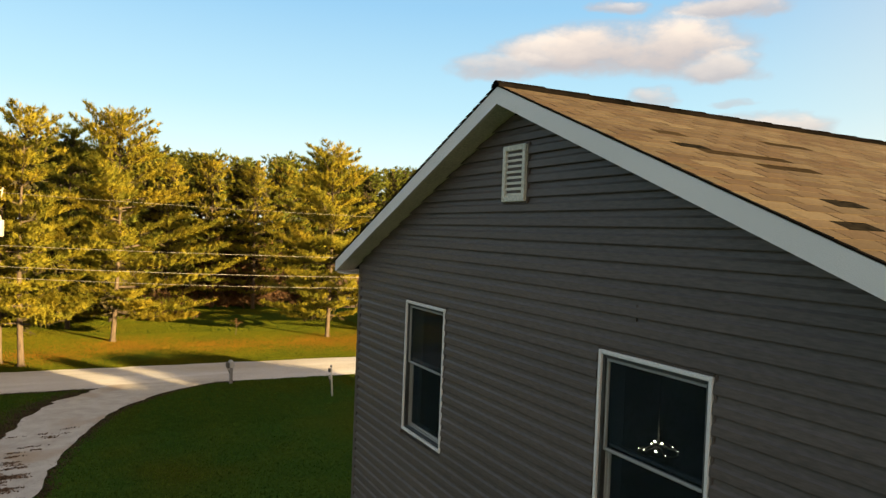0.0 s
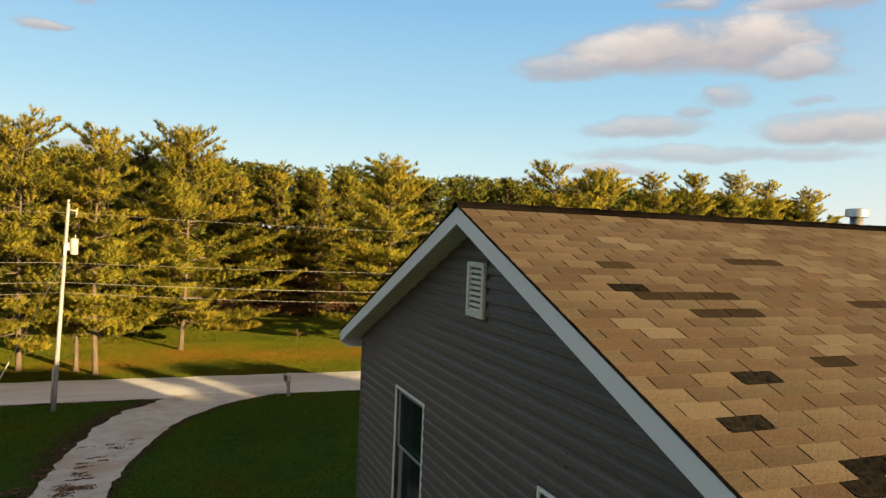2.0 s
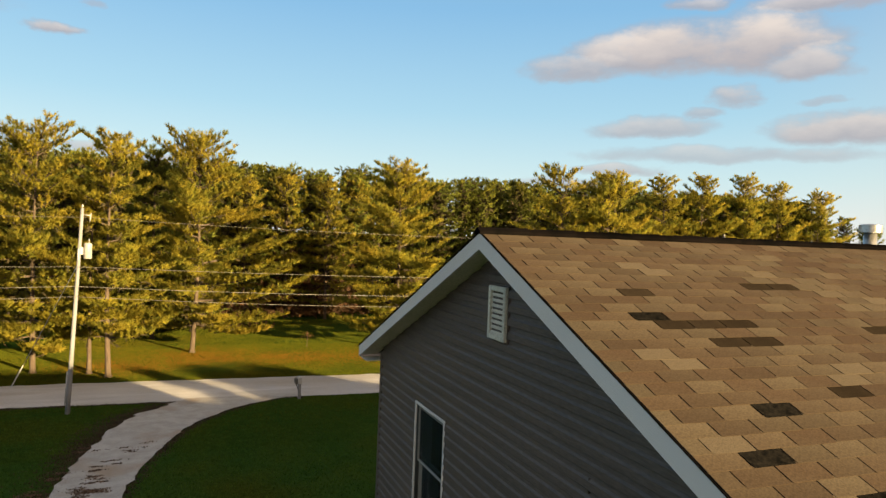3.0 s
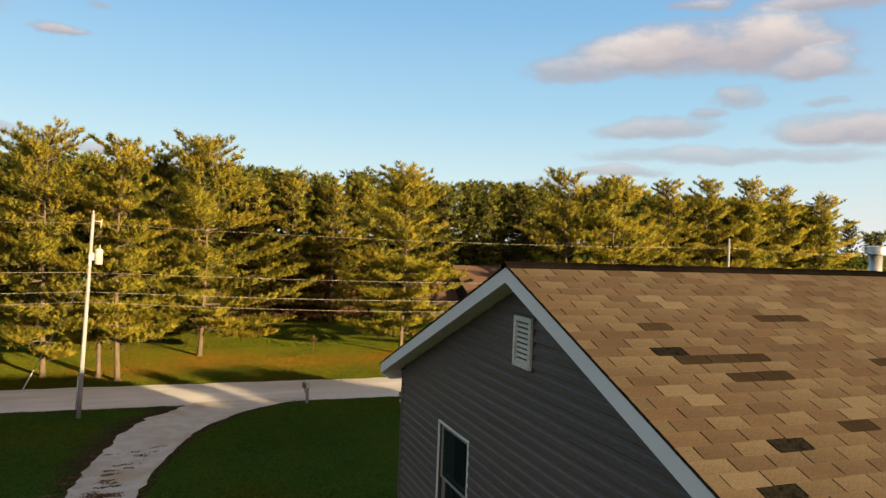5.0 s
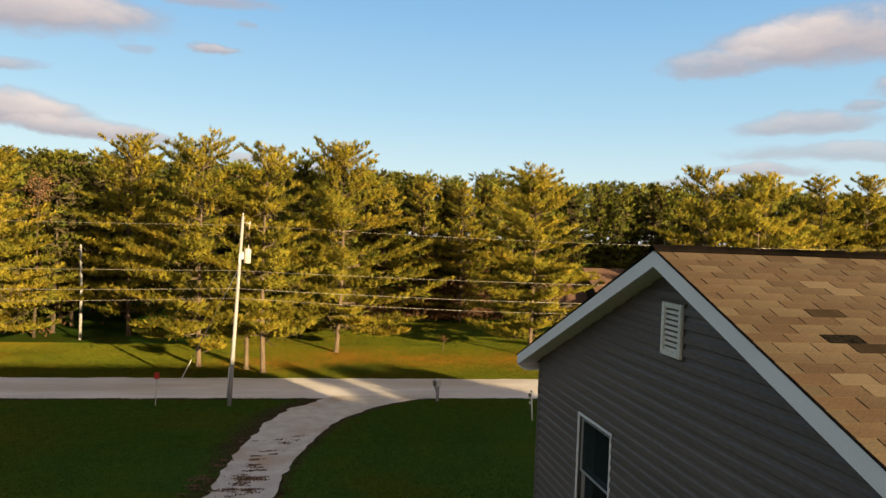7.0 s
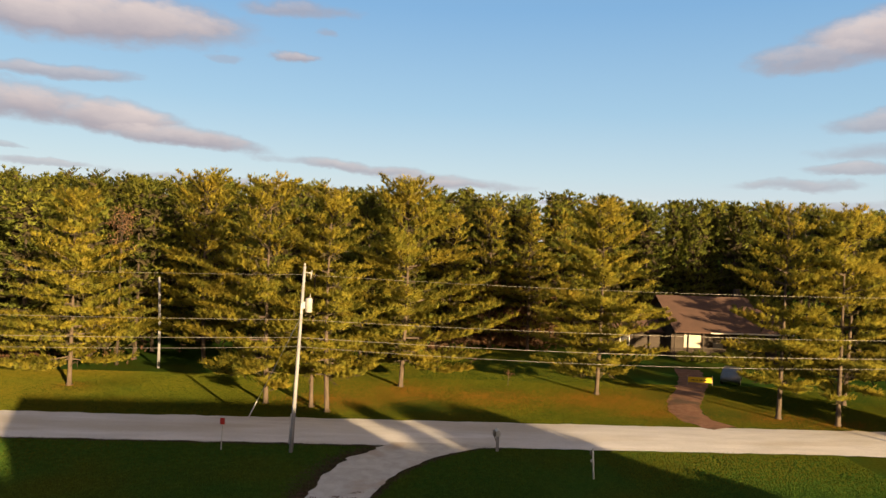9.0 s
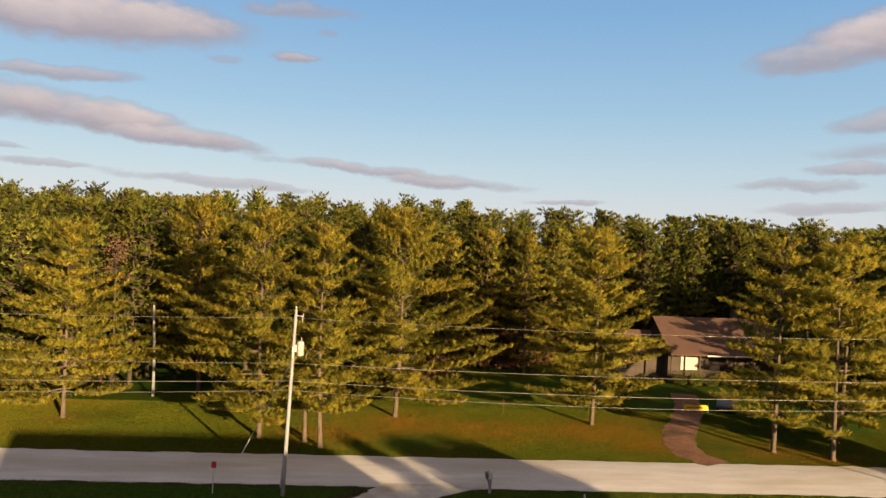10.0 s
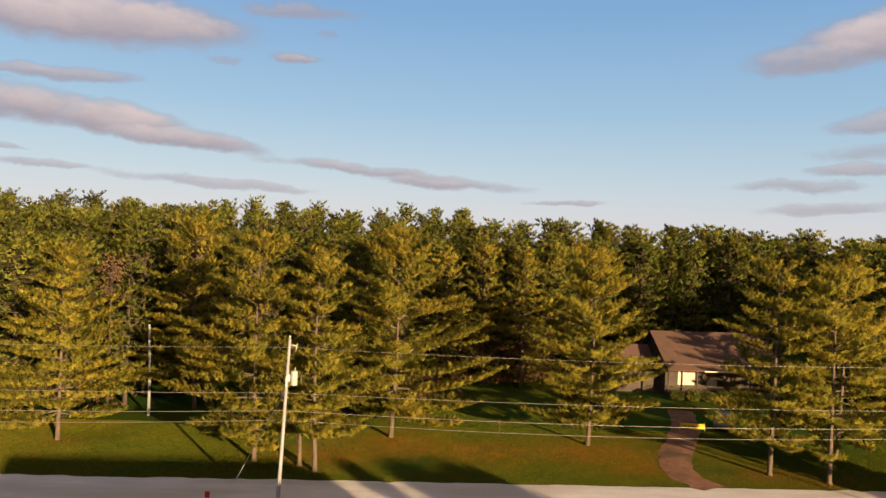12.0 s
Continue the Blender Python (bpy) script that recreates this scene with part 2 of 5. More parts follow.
M = {
    "grass": material("grass", (0.024, 0.060, 0.012), (0.032, 0.064, 0.012), 0.9, 0.45, 6.0, 0.6, c3=(0.042, 0.052, 0.008), dist=0.05, spec=0.0),
    "blade": material("grass_blade", (0.042, 0.100, 0.019), (0.054, 0.106, 0.019), 0.8, 0.45, 2.5, 0.0, c3=(0.074, 0.106, 0.018), island=0.04, trans=0.3, spec=0.0),
    "sunny_dry_blade": material("sunny_dry_grass_blade", (0.086, 0.094, 0.012), (0.066, 0.082, 0.011), 0.8, 0.25, 2.5, 0.0, c3=(0.110, 0.092, 0.013), island=0.05, trans=0.3, spec=0.0),
    "soil": material("bare_soil", (0.070, 0.050, 0.034), (0.045, 0.034, 0.024), 0.95, 2.0, 25.0, 0.5),
    "straw": material("pine_straw", (0.175, 0.086, 0.016), (0.140, 0.075, 0.015), 0.95, 0.5, 8.0, 0.0, island=0.06, trans=0.25, spec=0.0),
    "gravel": material("gravel", (0.54, 0.53, 0.545), (0.45, 0.445, 0.455), 0.95, 0.8, 45.0, 0.5, c3=(0.42, 0.39, 0.365), stretch=(0.35, 1.6, 1)),
    "drive": material("drive_gravel", (0.44, 0.43, 0.425), (0.35, 0.335, 0.325), 0.95, 1.3, 30.0, 0.5, c3=(0.34, 0.28, 0.23)),
    "dirt": material("red_dirt", (0.150, 0.068, 0.040), (0.20, 0.102, 0.064), 0.95, 1.6, 12.0, 0.6, c3=(0.075, 0.045, 0.028)),
    "litter": material("leaf_litter", (0.15, 0.095, 0.068), (0.10, 0.068, 0.05), 0.95, 5.0, 40.0, 0.3, island=0.4),
    "siding": material("vinyl_siding", (0.097, 0.070, 0.060), (0.083, 0.061, 0.053), 0.5, 3.0, 90.0, 0.06, per=0.06, stretch=(1, 0.15, 1), dist=0.003),
    "trim": material("white_trim", (0.73, 0.67, 0.645), (0.67, 0.615, 0.59), 0.45, 0.8, 300.0, 0.02, dist=0.001),
    "sash_light": material("sash_grey_vinyl", (0.30, 0.29, 0.27), (0.26, 0.25, 0.235), 0.5, 2.0, 200.0, 0.02, dist=0.001),
    "soffit": material("soffit_vinyl", (0.74, 0.67, 0.58), (0.64, 0.58, 0.50), 0.6, 3.0, 60.0, 0.05, dist=0.003),
    "vent": material("vent_plastic", (0.62, 0.56, 0.47), (0.55, 0.50, 0.43), 0.55, 4.0, 60.0, 0.04, dist=0.003),
    "shingle": material("shingle_tan", (0.074, 0.059, 0.042), (0.051, 0.034, 0.023), 0.85, 1.3, 85.0, 0.5, c3=(0.060, 0.049, 0.035), per=0.15, dist=0.004, spec=0.12, tabmix=0.34),
    "shingle_rest": material("shingle_tan_far", (0.074, 0.059, 0.042), (0.051, 0.034, 0.023), 0.85, 1.3, 85.0, 0.5, c3=(0.060, 0.049, 0.035), island=0.15, dist=0.004, spec=0.12, tabmix=0.34),
    "shingle_dark": material("shingle_bare", (0.004, 0.004, 0.004), (0.012, 0.011, 0.010), 0.98, 25.0, 85.0, 0.6, per=0.3, dist=0.004, spec=0.0),
    "shingle_pale": material("shingle_pale", (0.088, 0.072, 0.054), (0.080, 0.065, 0.049), 0.95, 3.0, 160.0, 0.5, per=0.15, dist=0.004, spec=0.1),
    "shingle_worn": material("shingle_worn", (0.018, 0.014, 0.011), (0.026, 0.020, 0.015), 0.95, 6.0, 160.0, 0.6, per=0.2, dist=0.004, spec=0.0),
    "felt": material("roof_felt", (0.006, 0.006, 0.006), (0.009, 0.008, 0.008), 0.95, 5.0, 80.0, 0.3, dist=0.004),
    "ridge": material("ridge_vent", (0.003, 0.003, 0.003), (0.006, 0.005, 0.005), 0.95, 5.0, 120.0, 0.4, per=0.3, dist=0.004, spec=0.0),
    "steel": material("galvanised_steel", (0.55, 0.56, 0.57), (0.45, 0.46, 0.47), 0.35, 6.0, 60.0, 0.03, metal=0.8, dist=0.003),
    "grey_metal": material("grey_metal", (0.42, 0.43, 0.44), (0.5, 0.5, 0.5), 0.5, 4.0, 40.0, 0.05, metal=0.2),
    "dark_metal": material("dark_metal", (0.09, 0.085, 0.08), (0.12, 0.115, 0.11), 0.5, 4.0, 40.0, 0.05),
    "pole": material("weathered_pole", (0.255, 0.265, 0.29), (0.19, 0.195, 0.21), 0.9, 2.0, 40.0, 0.4, stretch=(4, 4, 0.4)),
    "wire": material("wire_aluminium", (0.32, 0.31, 0.30), (0.25, 0.24, 0.23), 0.5, 1.0, 10.0, 0.0, metal=0.4),
    "porcelain": material("porcelain", (0.36, 0.35, 0.34), (0.30, 0.29, 0.28), 0.4, 4.0, 20.0, 0.0),
    "wood": material("grey_post_wood", (0.22, 0.18, 0.14), (0.30, 0.25, 0.20), 0.9, 5.0, 50.0, 0.4, stretch=(3, 3, 0.5)),
    "red": material("red_paint", (0.42, 0.03, 0.025), (0.33, 0.03, 0.025), 0.5, 5.0, 40.0, 0.05),
    "white": material("white_paint", (0.75, 0.74, 0.72), (0.66, 0.65, 0.62), 0.5, 5.0, 40.0, 0.05),
    "black": material("black_plastic", (0.03, 0.03, 0.03), (0.05, 0.05, 0.05), 0.5, 5.0, 40.0, 0.05),
    "yellow": material("yellow_sheet", (0.72, 0.50, 0.03), (0.62, 0.42, 0.03), 0.5, 3.0, 30.0, 0.05),
    "bark_dark": material("forest_bark", (0.07, 0.052, 0.04), (0.045, 0.035, 0.028), 0.95, 3.0, 18.0, 0.8, stretch=(2, 2, 0.5), dist=0.04),
    "bark": material("pine_bark", (0.12, 0.09, 0.066), (0.075, 0.056, 0.044), 0.95, 3.0, 18.0, 0.8, stretch=(2, 2, 0.5), dist=0.04),
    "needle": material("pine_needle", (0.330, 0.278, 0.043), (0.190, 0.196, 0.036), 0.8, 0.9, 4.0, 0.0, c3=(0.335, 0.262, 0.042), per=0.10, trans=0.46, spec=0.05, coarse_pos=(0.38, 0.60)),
    # darker, greener copy of the needles: the wood's shade put into the colour
    "needle_shade": material("pine_needle_shade", (0.148, 0.158, 0.030), (0.082, 0.104, 0.025), 0.8, 0.5, 3.0, 0.0, c3=(0.220, 0.190, 0.028), per=0.42, trans=0.35, spec=0.05),
    # inner twigs, darkened to stand in for the shade inside the crowns
    "twig": material("shade_twig", (0.060, 0.048, 0.026), (0.040, 0.036, 0.020), 0.9, 1.5, 6.0, 0.0, spec=0.1),
    "autumn": material("autumn_leaf", (0.26, 0.15, 0.085), (0.19, 0.105, 0.055), 0.7, 1.5, 6.0, 0.0, island=0.2, trans=0.2),
    "brush": material("autumn_brush", (0.13, 0.065, 0.03), (0.08, 0.05, 0.03), 0.8, 1.0, 5.0, 0.0, per=0.3, trans=0.2),
    "house_roof": material("brown_roof", (0.080, 0.045, 0.035), (0.066, 0.038, 0.030), 0.95, 1.0, 20.0, 0.3),
    "cream": material("cream_wall", (0.48, 0.43, 0.37), (0.42, 0.38, 0.33), 0.7, 1.0, 20.0, 0.1),
    "dark_wood": material("dark_wall", (0.040, 0.030, 0.024), (0.060, 0.046, 0.037), 0.8, 1.0, 20.0, 0.1),
    "room": material("room_paint", (0.22, 0.21, 0.20), (0.19, 0.18, 0.17), 0.8, 1.0, 20.0, 0.05),
    "car": material("silver_paint", (0.16, 0.17, 0.19), (0.14, 0.15, 0.17), 0.3, 1.0, 20.0, 0.0, metal=0.4),
    "tarp": material("brown_tarp", (0.085, 0.055, 0.045), (0.06, 0.042, 0.036), 0.7, 3.0, 14.0, 0.5, dist=0.03),
    "tyre": material("tyre_rubber", (0.02, 0.02, 0.02), (0.03, 0.03, 0.03), 0.9, 5.0, 40.0, 0.1),
}
GLASS = glass_material("window_glass")
BULB = glow_material("bulb_light", (1.0, 0.92, 0.62), 14.0)


# ---- mesh helpers ----
def mesh_of(name, bm, mat, smooth=False):
    me = bpy.data.meshes.new(name)
    bm.to_mesh(me)
    bm.free()
    me.materials.append(mat)
    if smooth:
        for p in me.polygons:
            p.use_smooth = True
    return me


def raw_mesh(name, verts, faces, mat, smooth=False):
    me = bpy.data.meshes.new(name)
    verts = np.asarray(verts, dtype=np.float32)
    if isinstance(faces, np.ndarray):
        n, k = faces.shape
        me.vertices.add(len(verts))
        me.vertices.foreach_set("co", verts.ravel())
        me.loops.add(n * k)
        me.loops.foreach_set("vertex_index", faces.astype(np.int32).ravel())
        me.polygons.add(n)
        me.polygons.foreach_set("loop_start", np.arange(0, n * k, k, dtype=np.int32))
        me.update(calc_edges=True)
    else:
        me.from_pydata([tuple(map(float, v)) for v in verts], [], faces)
    me.materials.append(mat)
    if smooth:
        me.polygons.foreach_set("use_smooth", np.ones(len(me.polygons), dtype=bool))
    return me


def part(name, data, parent, label="", kind="", at=None):
    """A part: one mesh object under its thing."""
    ob = new(name, data)
    ob.parent = parent
    if at is not None:
        ob.matrix_basis = at
    return tagged(ob, label=label, kind=kind)


def thing(name, label, category, at=None, group="", kind=""):
    ob = new(name)
    ob.empty_display_size = 0.2
    if at is not None:
        ob.matrix_basis = at
    return tagged(ob, label, category, group, kind)


def add_box(bm, lo, hi, bevel=0.0):
    size = Vector(hi) - Vector(lo)
    mid = (Vector(hi) + Vector(lo)) / 2
    r = bmesh.ops.create_cube(bm, size=1.0, matrix=Matrix.LocRotScale(mid, None, size))
    if bevel:
        es = list({e for v in r["verts"] for e in v.link_edges})
        bmesh.ops.bevel(bm, geom=es, offset=bevel, segments=1, affect="EDGES")


def box(name, lo, hi, mat, bevel=0.0):
    bm = bmesh.new()
    add_box(bm, lo, hi, bevel)
    return mesh_of(name, bm, mat)


def add_tube(bm, rings, sides=10, cap=True):
    """A tube through rings of (centre, radius), each ring level."""
    loops = []
    for c, r in rings:
        loops.append([bm.verts.new((c[0] + r * math.cos(2 * math.pi * i / sides), c[1] + r * math.sin(2 * math.pi * i / sides), c[2])) for i in range(sides)])
    for a, b in zip(loops, loops[1:]):
        for i in range(sides):
            bm.faces.new((a[i], a[(i + 1) % sides], b[(i + 1) % sides], b[i]))
    if cap:
        bm.faces.new(loops[0][::-1])
        bm.faces.new(loops[-1])


def tube(name, rings, mat, sides=10, smooth=True):
    bm = bmesh.new()
    add_tube(bm, rings, sides)
    return mesh_of(name, bm, mat, smooth)


def add_rod(bm, p, q, r0, r1=None, sides=6):
    """A straight tapered rod from p to q."""
    p, q = Vector(p), Vector(q)
    r1 = r0 if r1 is None else r1
    w = (q - p).normalized()
    u = w.orthogonal().normalized()
    v = w.cross(u)
    loops = []
    for c, r in ((p, r0), (q, r1)):
        loops.append([bm.verts.new(c + r * (math.cos(2 * math.pi * i / sides) * u + math.sin(2 * math.pi * i / sides) * v)) for i in range(sides)])
    a, b = loops
    for i in range(sides):
        bm.faces.new((a[i], a[(i + 1) % sides], b[(i + 1) % sides], b[i]))
    bm.faces.new(a[::-1])
    bm.faces.new(b)


def rod(name, p, q, r0, mat, r1=None, sides=6):
    bm = bmesh.new()
    add_rod(bm, p, q, r0, r1, sides)
    return mesh_of(name, bm, mat, True)


# ---- ground, road and drives ----
def ground_height(x, y):
    """Level land, with a low rise on which the grey house stands."""
    dx, dy = max(0.0, abs(x - 11.8) - 10.5), max(0.0, abs(y - 4.2) - 4.5)
    k = max(0.0, 1 - math.hypot(dx, dy) / 12.0)
    return 2.4 * k * k * (3 - 2 * k)


def build_ground():
    xs = [-2500, -900, -400, -200, -130] + [-90 + 2 * i for i in range(101)] + [150, 200, 400, 900, 2500]
    ys = [-2500, -900, -300, -120, -60] + [-40 + 2 * i for i in range(86)] + [150, 200, 400, 900, 2500]
    verts, faces = [], []
    for y in ys:
        for x in xs:
            n = 0.06 * noise.noise(Vector((x * 0.13, y * 0.13, 1.0))) if abs(x) < 120 and abs(y) < 150 else 0.0
            if 38 < y < 51:
                n *= 0.15
            verts.append((x, y, ground_height(x, y) + n))
    w = len(xs)
    for j in range(len(ys) - 1):
        for i in range(w - 1):
            faces.append((j * w + i, j * w + i + 1, (j + 1) * w + i + 1, (j + 1) * w + i))
    ob = new("ground", raw_mesh("ground", verts, faces, M["grass"], True))
    tagged(ob, "wide mown grass lawn with worn yellowish patches", "lawn", kind="structure")


def strip(name, centre, width, z, mat, ragged=0.12, cells=6, crown=0.03):
    """A ribbon of ground cover along a line of points, its edges ragged; it lies on the ground."""
    verts, faces = [], []
    pts = [Vector(p) for p in centre]
    n = len(pts)
    for i, p in enumerate(pts):
        t = (pts[min(i + 1, n - 1)] - pts[max(i - 1, 0)]).normalized()
        side = Vector((-t.y, t.x))
        w = width[i] if isinstance(width, (list, tuple)) else width
        for k in range(cells + 1):
            s = k / cells * 2 - 1
            off = s * w / 2
            if abs(s) == 1:
                off += s * ragged * (noise.noise(Vector((p.x * 0.9, p.y * 0.9, s * 7))) + 0.6 * noise.noise(Vector((p.x * 3.1, p.y * 3.1, s * 9))))
            q = p + side * off
            verts.append((q.x, q.y, ground_height(q.x, q.y) + z + crown * (1 - s * s)))
    for i in range(n - 1):
        for k in range(cells):
            a = i * (cells + 1) + k
            faces.append((a, a + cells + 1, a + cells + 2, a + 1))
    me = raw_mesh(name, verts, faces, mat, True)
    ob = new(name, me)
    return ob


def smooth_line(points, step):
    """A Catmull-Rom line through the points."""
    pts = [Vector(p) for p in points]
    pts = [pts[0] * 2 - pts[1]] + pts + [pts[-1] * 2 - pts[-2]]
    out = []
    for i in range(1, len(pts) - 2):
        p0, p1, p2, p3 = pts[i - 1:i + 3]
        n = max(2, int((p2 - p1).length / step))
        for k in range(n):
            t = k / n
            out.append(0.5 * (2 * p1 + (p2 - p0) * t + (2 * p0 - 5 * p1 + 4 * p2 - p3) * t * t + (3 * p1 - p0 - 3 * p2 + p3) * t ** 3))
    out.append(pts[-2])
    return out


ROAD_Y0, ROAD_Y1 = 42.8, 48.7
DRIVE_LEFT = [(-4.3, 25.0), (-4.08, 27.2), (-3.78, 29.5), (-3.6, 31.5), (-3.28, 33.6), (-2.76, 36.2), (-2.15, 38.6), (-1.2, 40.5), (0.3, 42.2), (1.0, 43.4)]
DRIVE_RIGHT = [(-1.55, 25.0), (-1.42, 26.8), (-1.3, 28.7), (-0.97, 30.2), (-0.58, 32.2), (0.0, 34.2), (0.8, 36.5), (1.7, 38.2), (3.05, 39.9), (4.3, 41.1), (6.1, 42.3), (7.6, 43.2)]


def build_roads():
    build_ground()
    road = strip("road", [(x, (ROAD_Y0 + ROAD_Y1) / 2 - 0.0112 * x) for x in np.arange(-260, 261, 0.8)], ROAD_Y1 - ROAD_Y0, 0.03, M["gravel"], 0.28, 8, 0.06)
    tagged(road, "pale gravel country road with ragged grassy edges", "road", kind="structure")
    a, b = smooth_line([(-3.2, 8.0), (-4.6, 16.0)] + DRIVE_LEFT, 0.4), smooth_line([(0.2, 8.0), (-1.2, 16.0)] + DRIVE_RIGHT, 0.4)
    n = 460
    pa = [a[int(i * (len(a) - 1) / (n - 1))] for i in range(n)]
    pb = [b[int(i * (len(b) - 1) / (n - 1))] for i in range(n)]
    verts, faces, cells = [], [], 8
    for i in range(n):
        for k in range(cells + 1):
            s = k / cells
            q = pa[i].lerp(pb[i], s)
            if k in (0, cells):
                d = (pa[i] - pb[i]).normalized() * (1 if k == 0 else -1)
                q = q + d * (0.26 if k == 0 else 0.15) * (noise.noise(Vector((q.x * 1.1, q.y * 1.1, 3))) + 0.9 * noise.noise(Vector((q.x * 4.3, q.y * 4.3, 5))) + 0.6 * noise.noise(Vector((q.x * 11.0, q.y * 11.0, 7))))
            verts.append((q.x, q.y, ground_height(q.x, q.y) + 0.055 + 0.02 * math.sin(s * math.pi) - 0.02 * math.exp(-((s - 0.3) / 0.1) ** 2) - 0.02 * math.exp(-((s - 0.7) / 0.1) ** 2)))
    for i in range(n - 1):
        for k in range(cells):
            v = i * (cells + 1) + k
            faces.append((v, v + 1, v + cells + 2, v + cells + 1))
    drive = new("driveway", raw_mesh("driveway", verts, faces, M["drive"], True))
    tagged(drive, "curved pale gravel driveway with worn ruts and dark leaf litter", "driveway", kind="structure")
    drive_b = strip("dirt_driveway", smooth_line([(24.9, 48.2), (23.9, 51.0), (24.8, 55.0), (27.2, 59.5), (29.8, 64.6), (32.0, 71.0)], 0.6), 2.6, 0.035, M["dirt"], 0.3, 5)
    tagged(drive_b, "reddish dirt driveway leading off the gravel road", "driveway", kind="structure")


build_roads()


# ---- trees ----
def blades(rng, centres, dirs, count, length, width, spread, broad=None):
    """Needle tufts: count thin triangles round each centre, leaning along dirs. broad: the way to which most of them turn their flat side."""
    n = len(centres)
    c = np.repeat(centres, count, axis=0)
    d = np.repeat(dirs, count, axis=0) + rng.normal(0, spread, (n * count, 3))
    d /= np.linalg.norm(d, axis=1)[:, None] + 1e-9
    side = np.cross(d, rng.normal(0, 1, (n * count, 3)) if broad is None else np.array(broad) + rng.normal(0, 0.35, (n * count, 3)))
    side /= np.linalg.norm(side, axis=1)[:, None] + 1e-9
    ln = length * rng.uniform(0.6, 1.2, (n * count, 1))
    b = c - d * ln * 0.25
    v = np.stack([b + side * width / 2, b - side * width / 2, c + d * ln], axis=1).reshape(-1, 3)
    f = np.arange(len(v)).reshape(-1, 3)
    return v, f


def clump_normals(rng, v, f, dirs, count):
    """Soft normals for needle tufts: each tuft is shaded as a rounded clump that faces out of the crown. Turns the faces to suit."""
    n = len(f)
    c = v.reshape(n, 3, 3)
    out = c.mean(axis=1) * np.array([1.0, 1.0, 0.0])
    out /= np.linalg.norm(out, axis=1)[:, None] + 1e-6
    d = np.repeat(dirs, count, axis=0)
    d = d / (np.linalg.norm(d, axis=1)[:, None] + 1e-9)
    nor = 0.30 * out + 0.55 * d + np.repeat(rng.normal(0, 0.32, (len(dirs), 3)), count, axis=0) + rng.normal(0, 0.22, (n, 3))
    nor /= np.linalg.norm(nor, axis=1)[:, None]
    flat = np.cross(c[:, 1] - c[:, 0], c[:, 2] - c[:, 0])
    turn = (flat * nor).sum(axis=1) < 0
    f = f.copy()
    f[turn] = f[turn][:, ::-1]
    return f, np.repeat(nor, 3, axis=0)


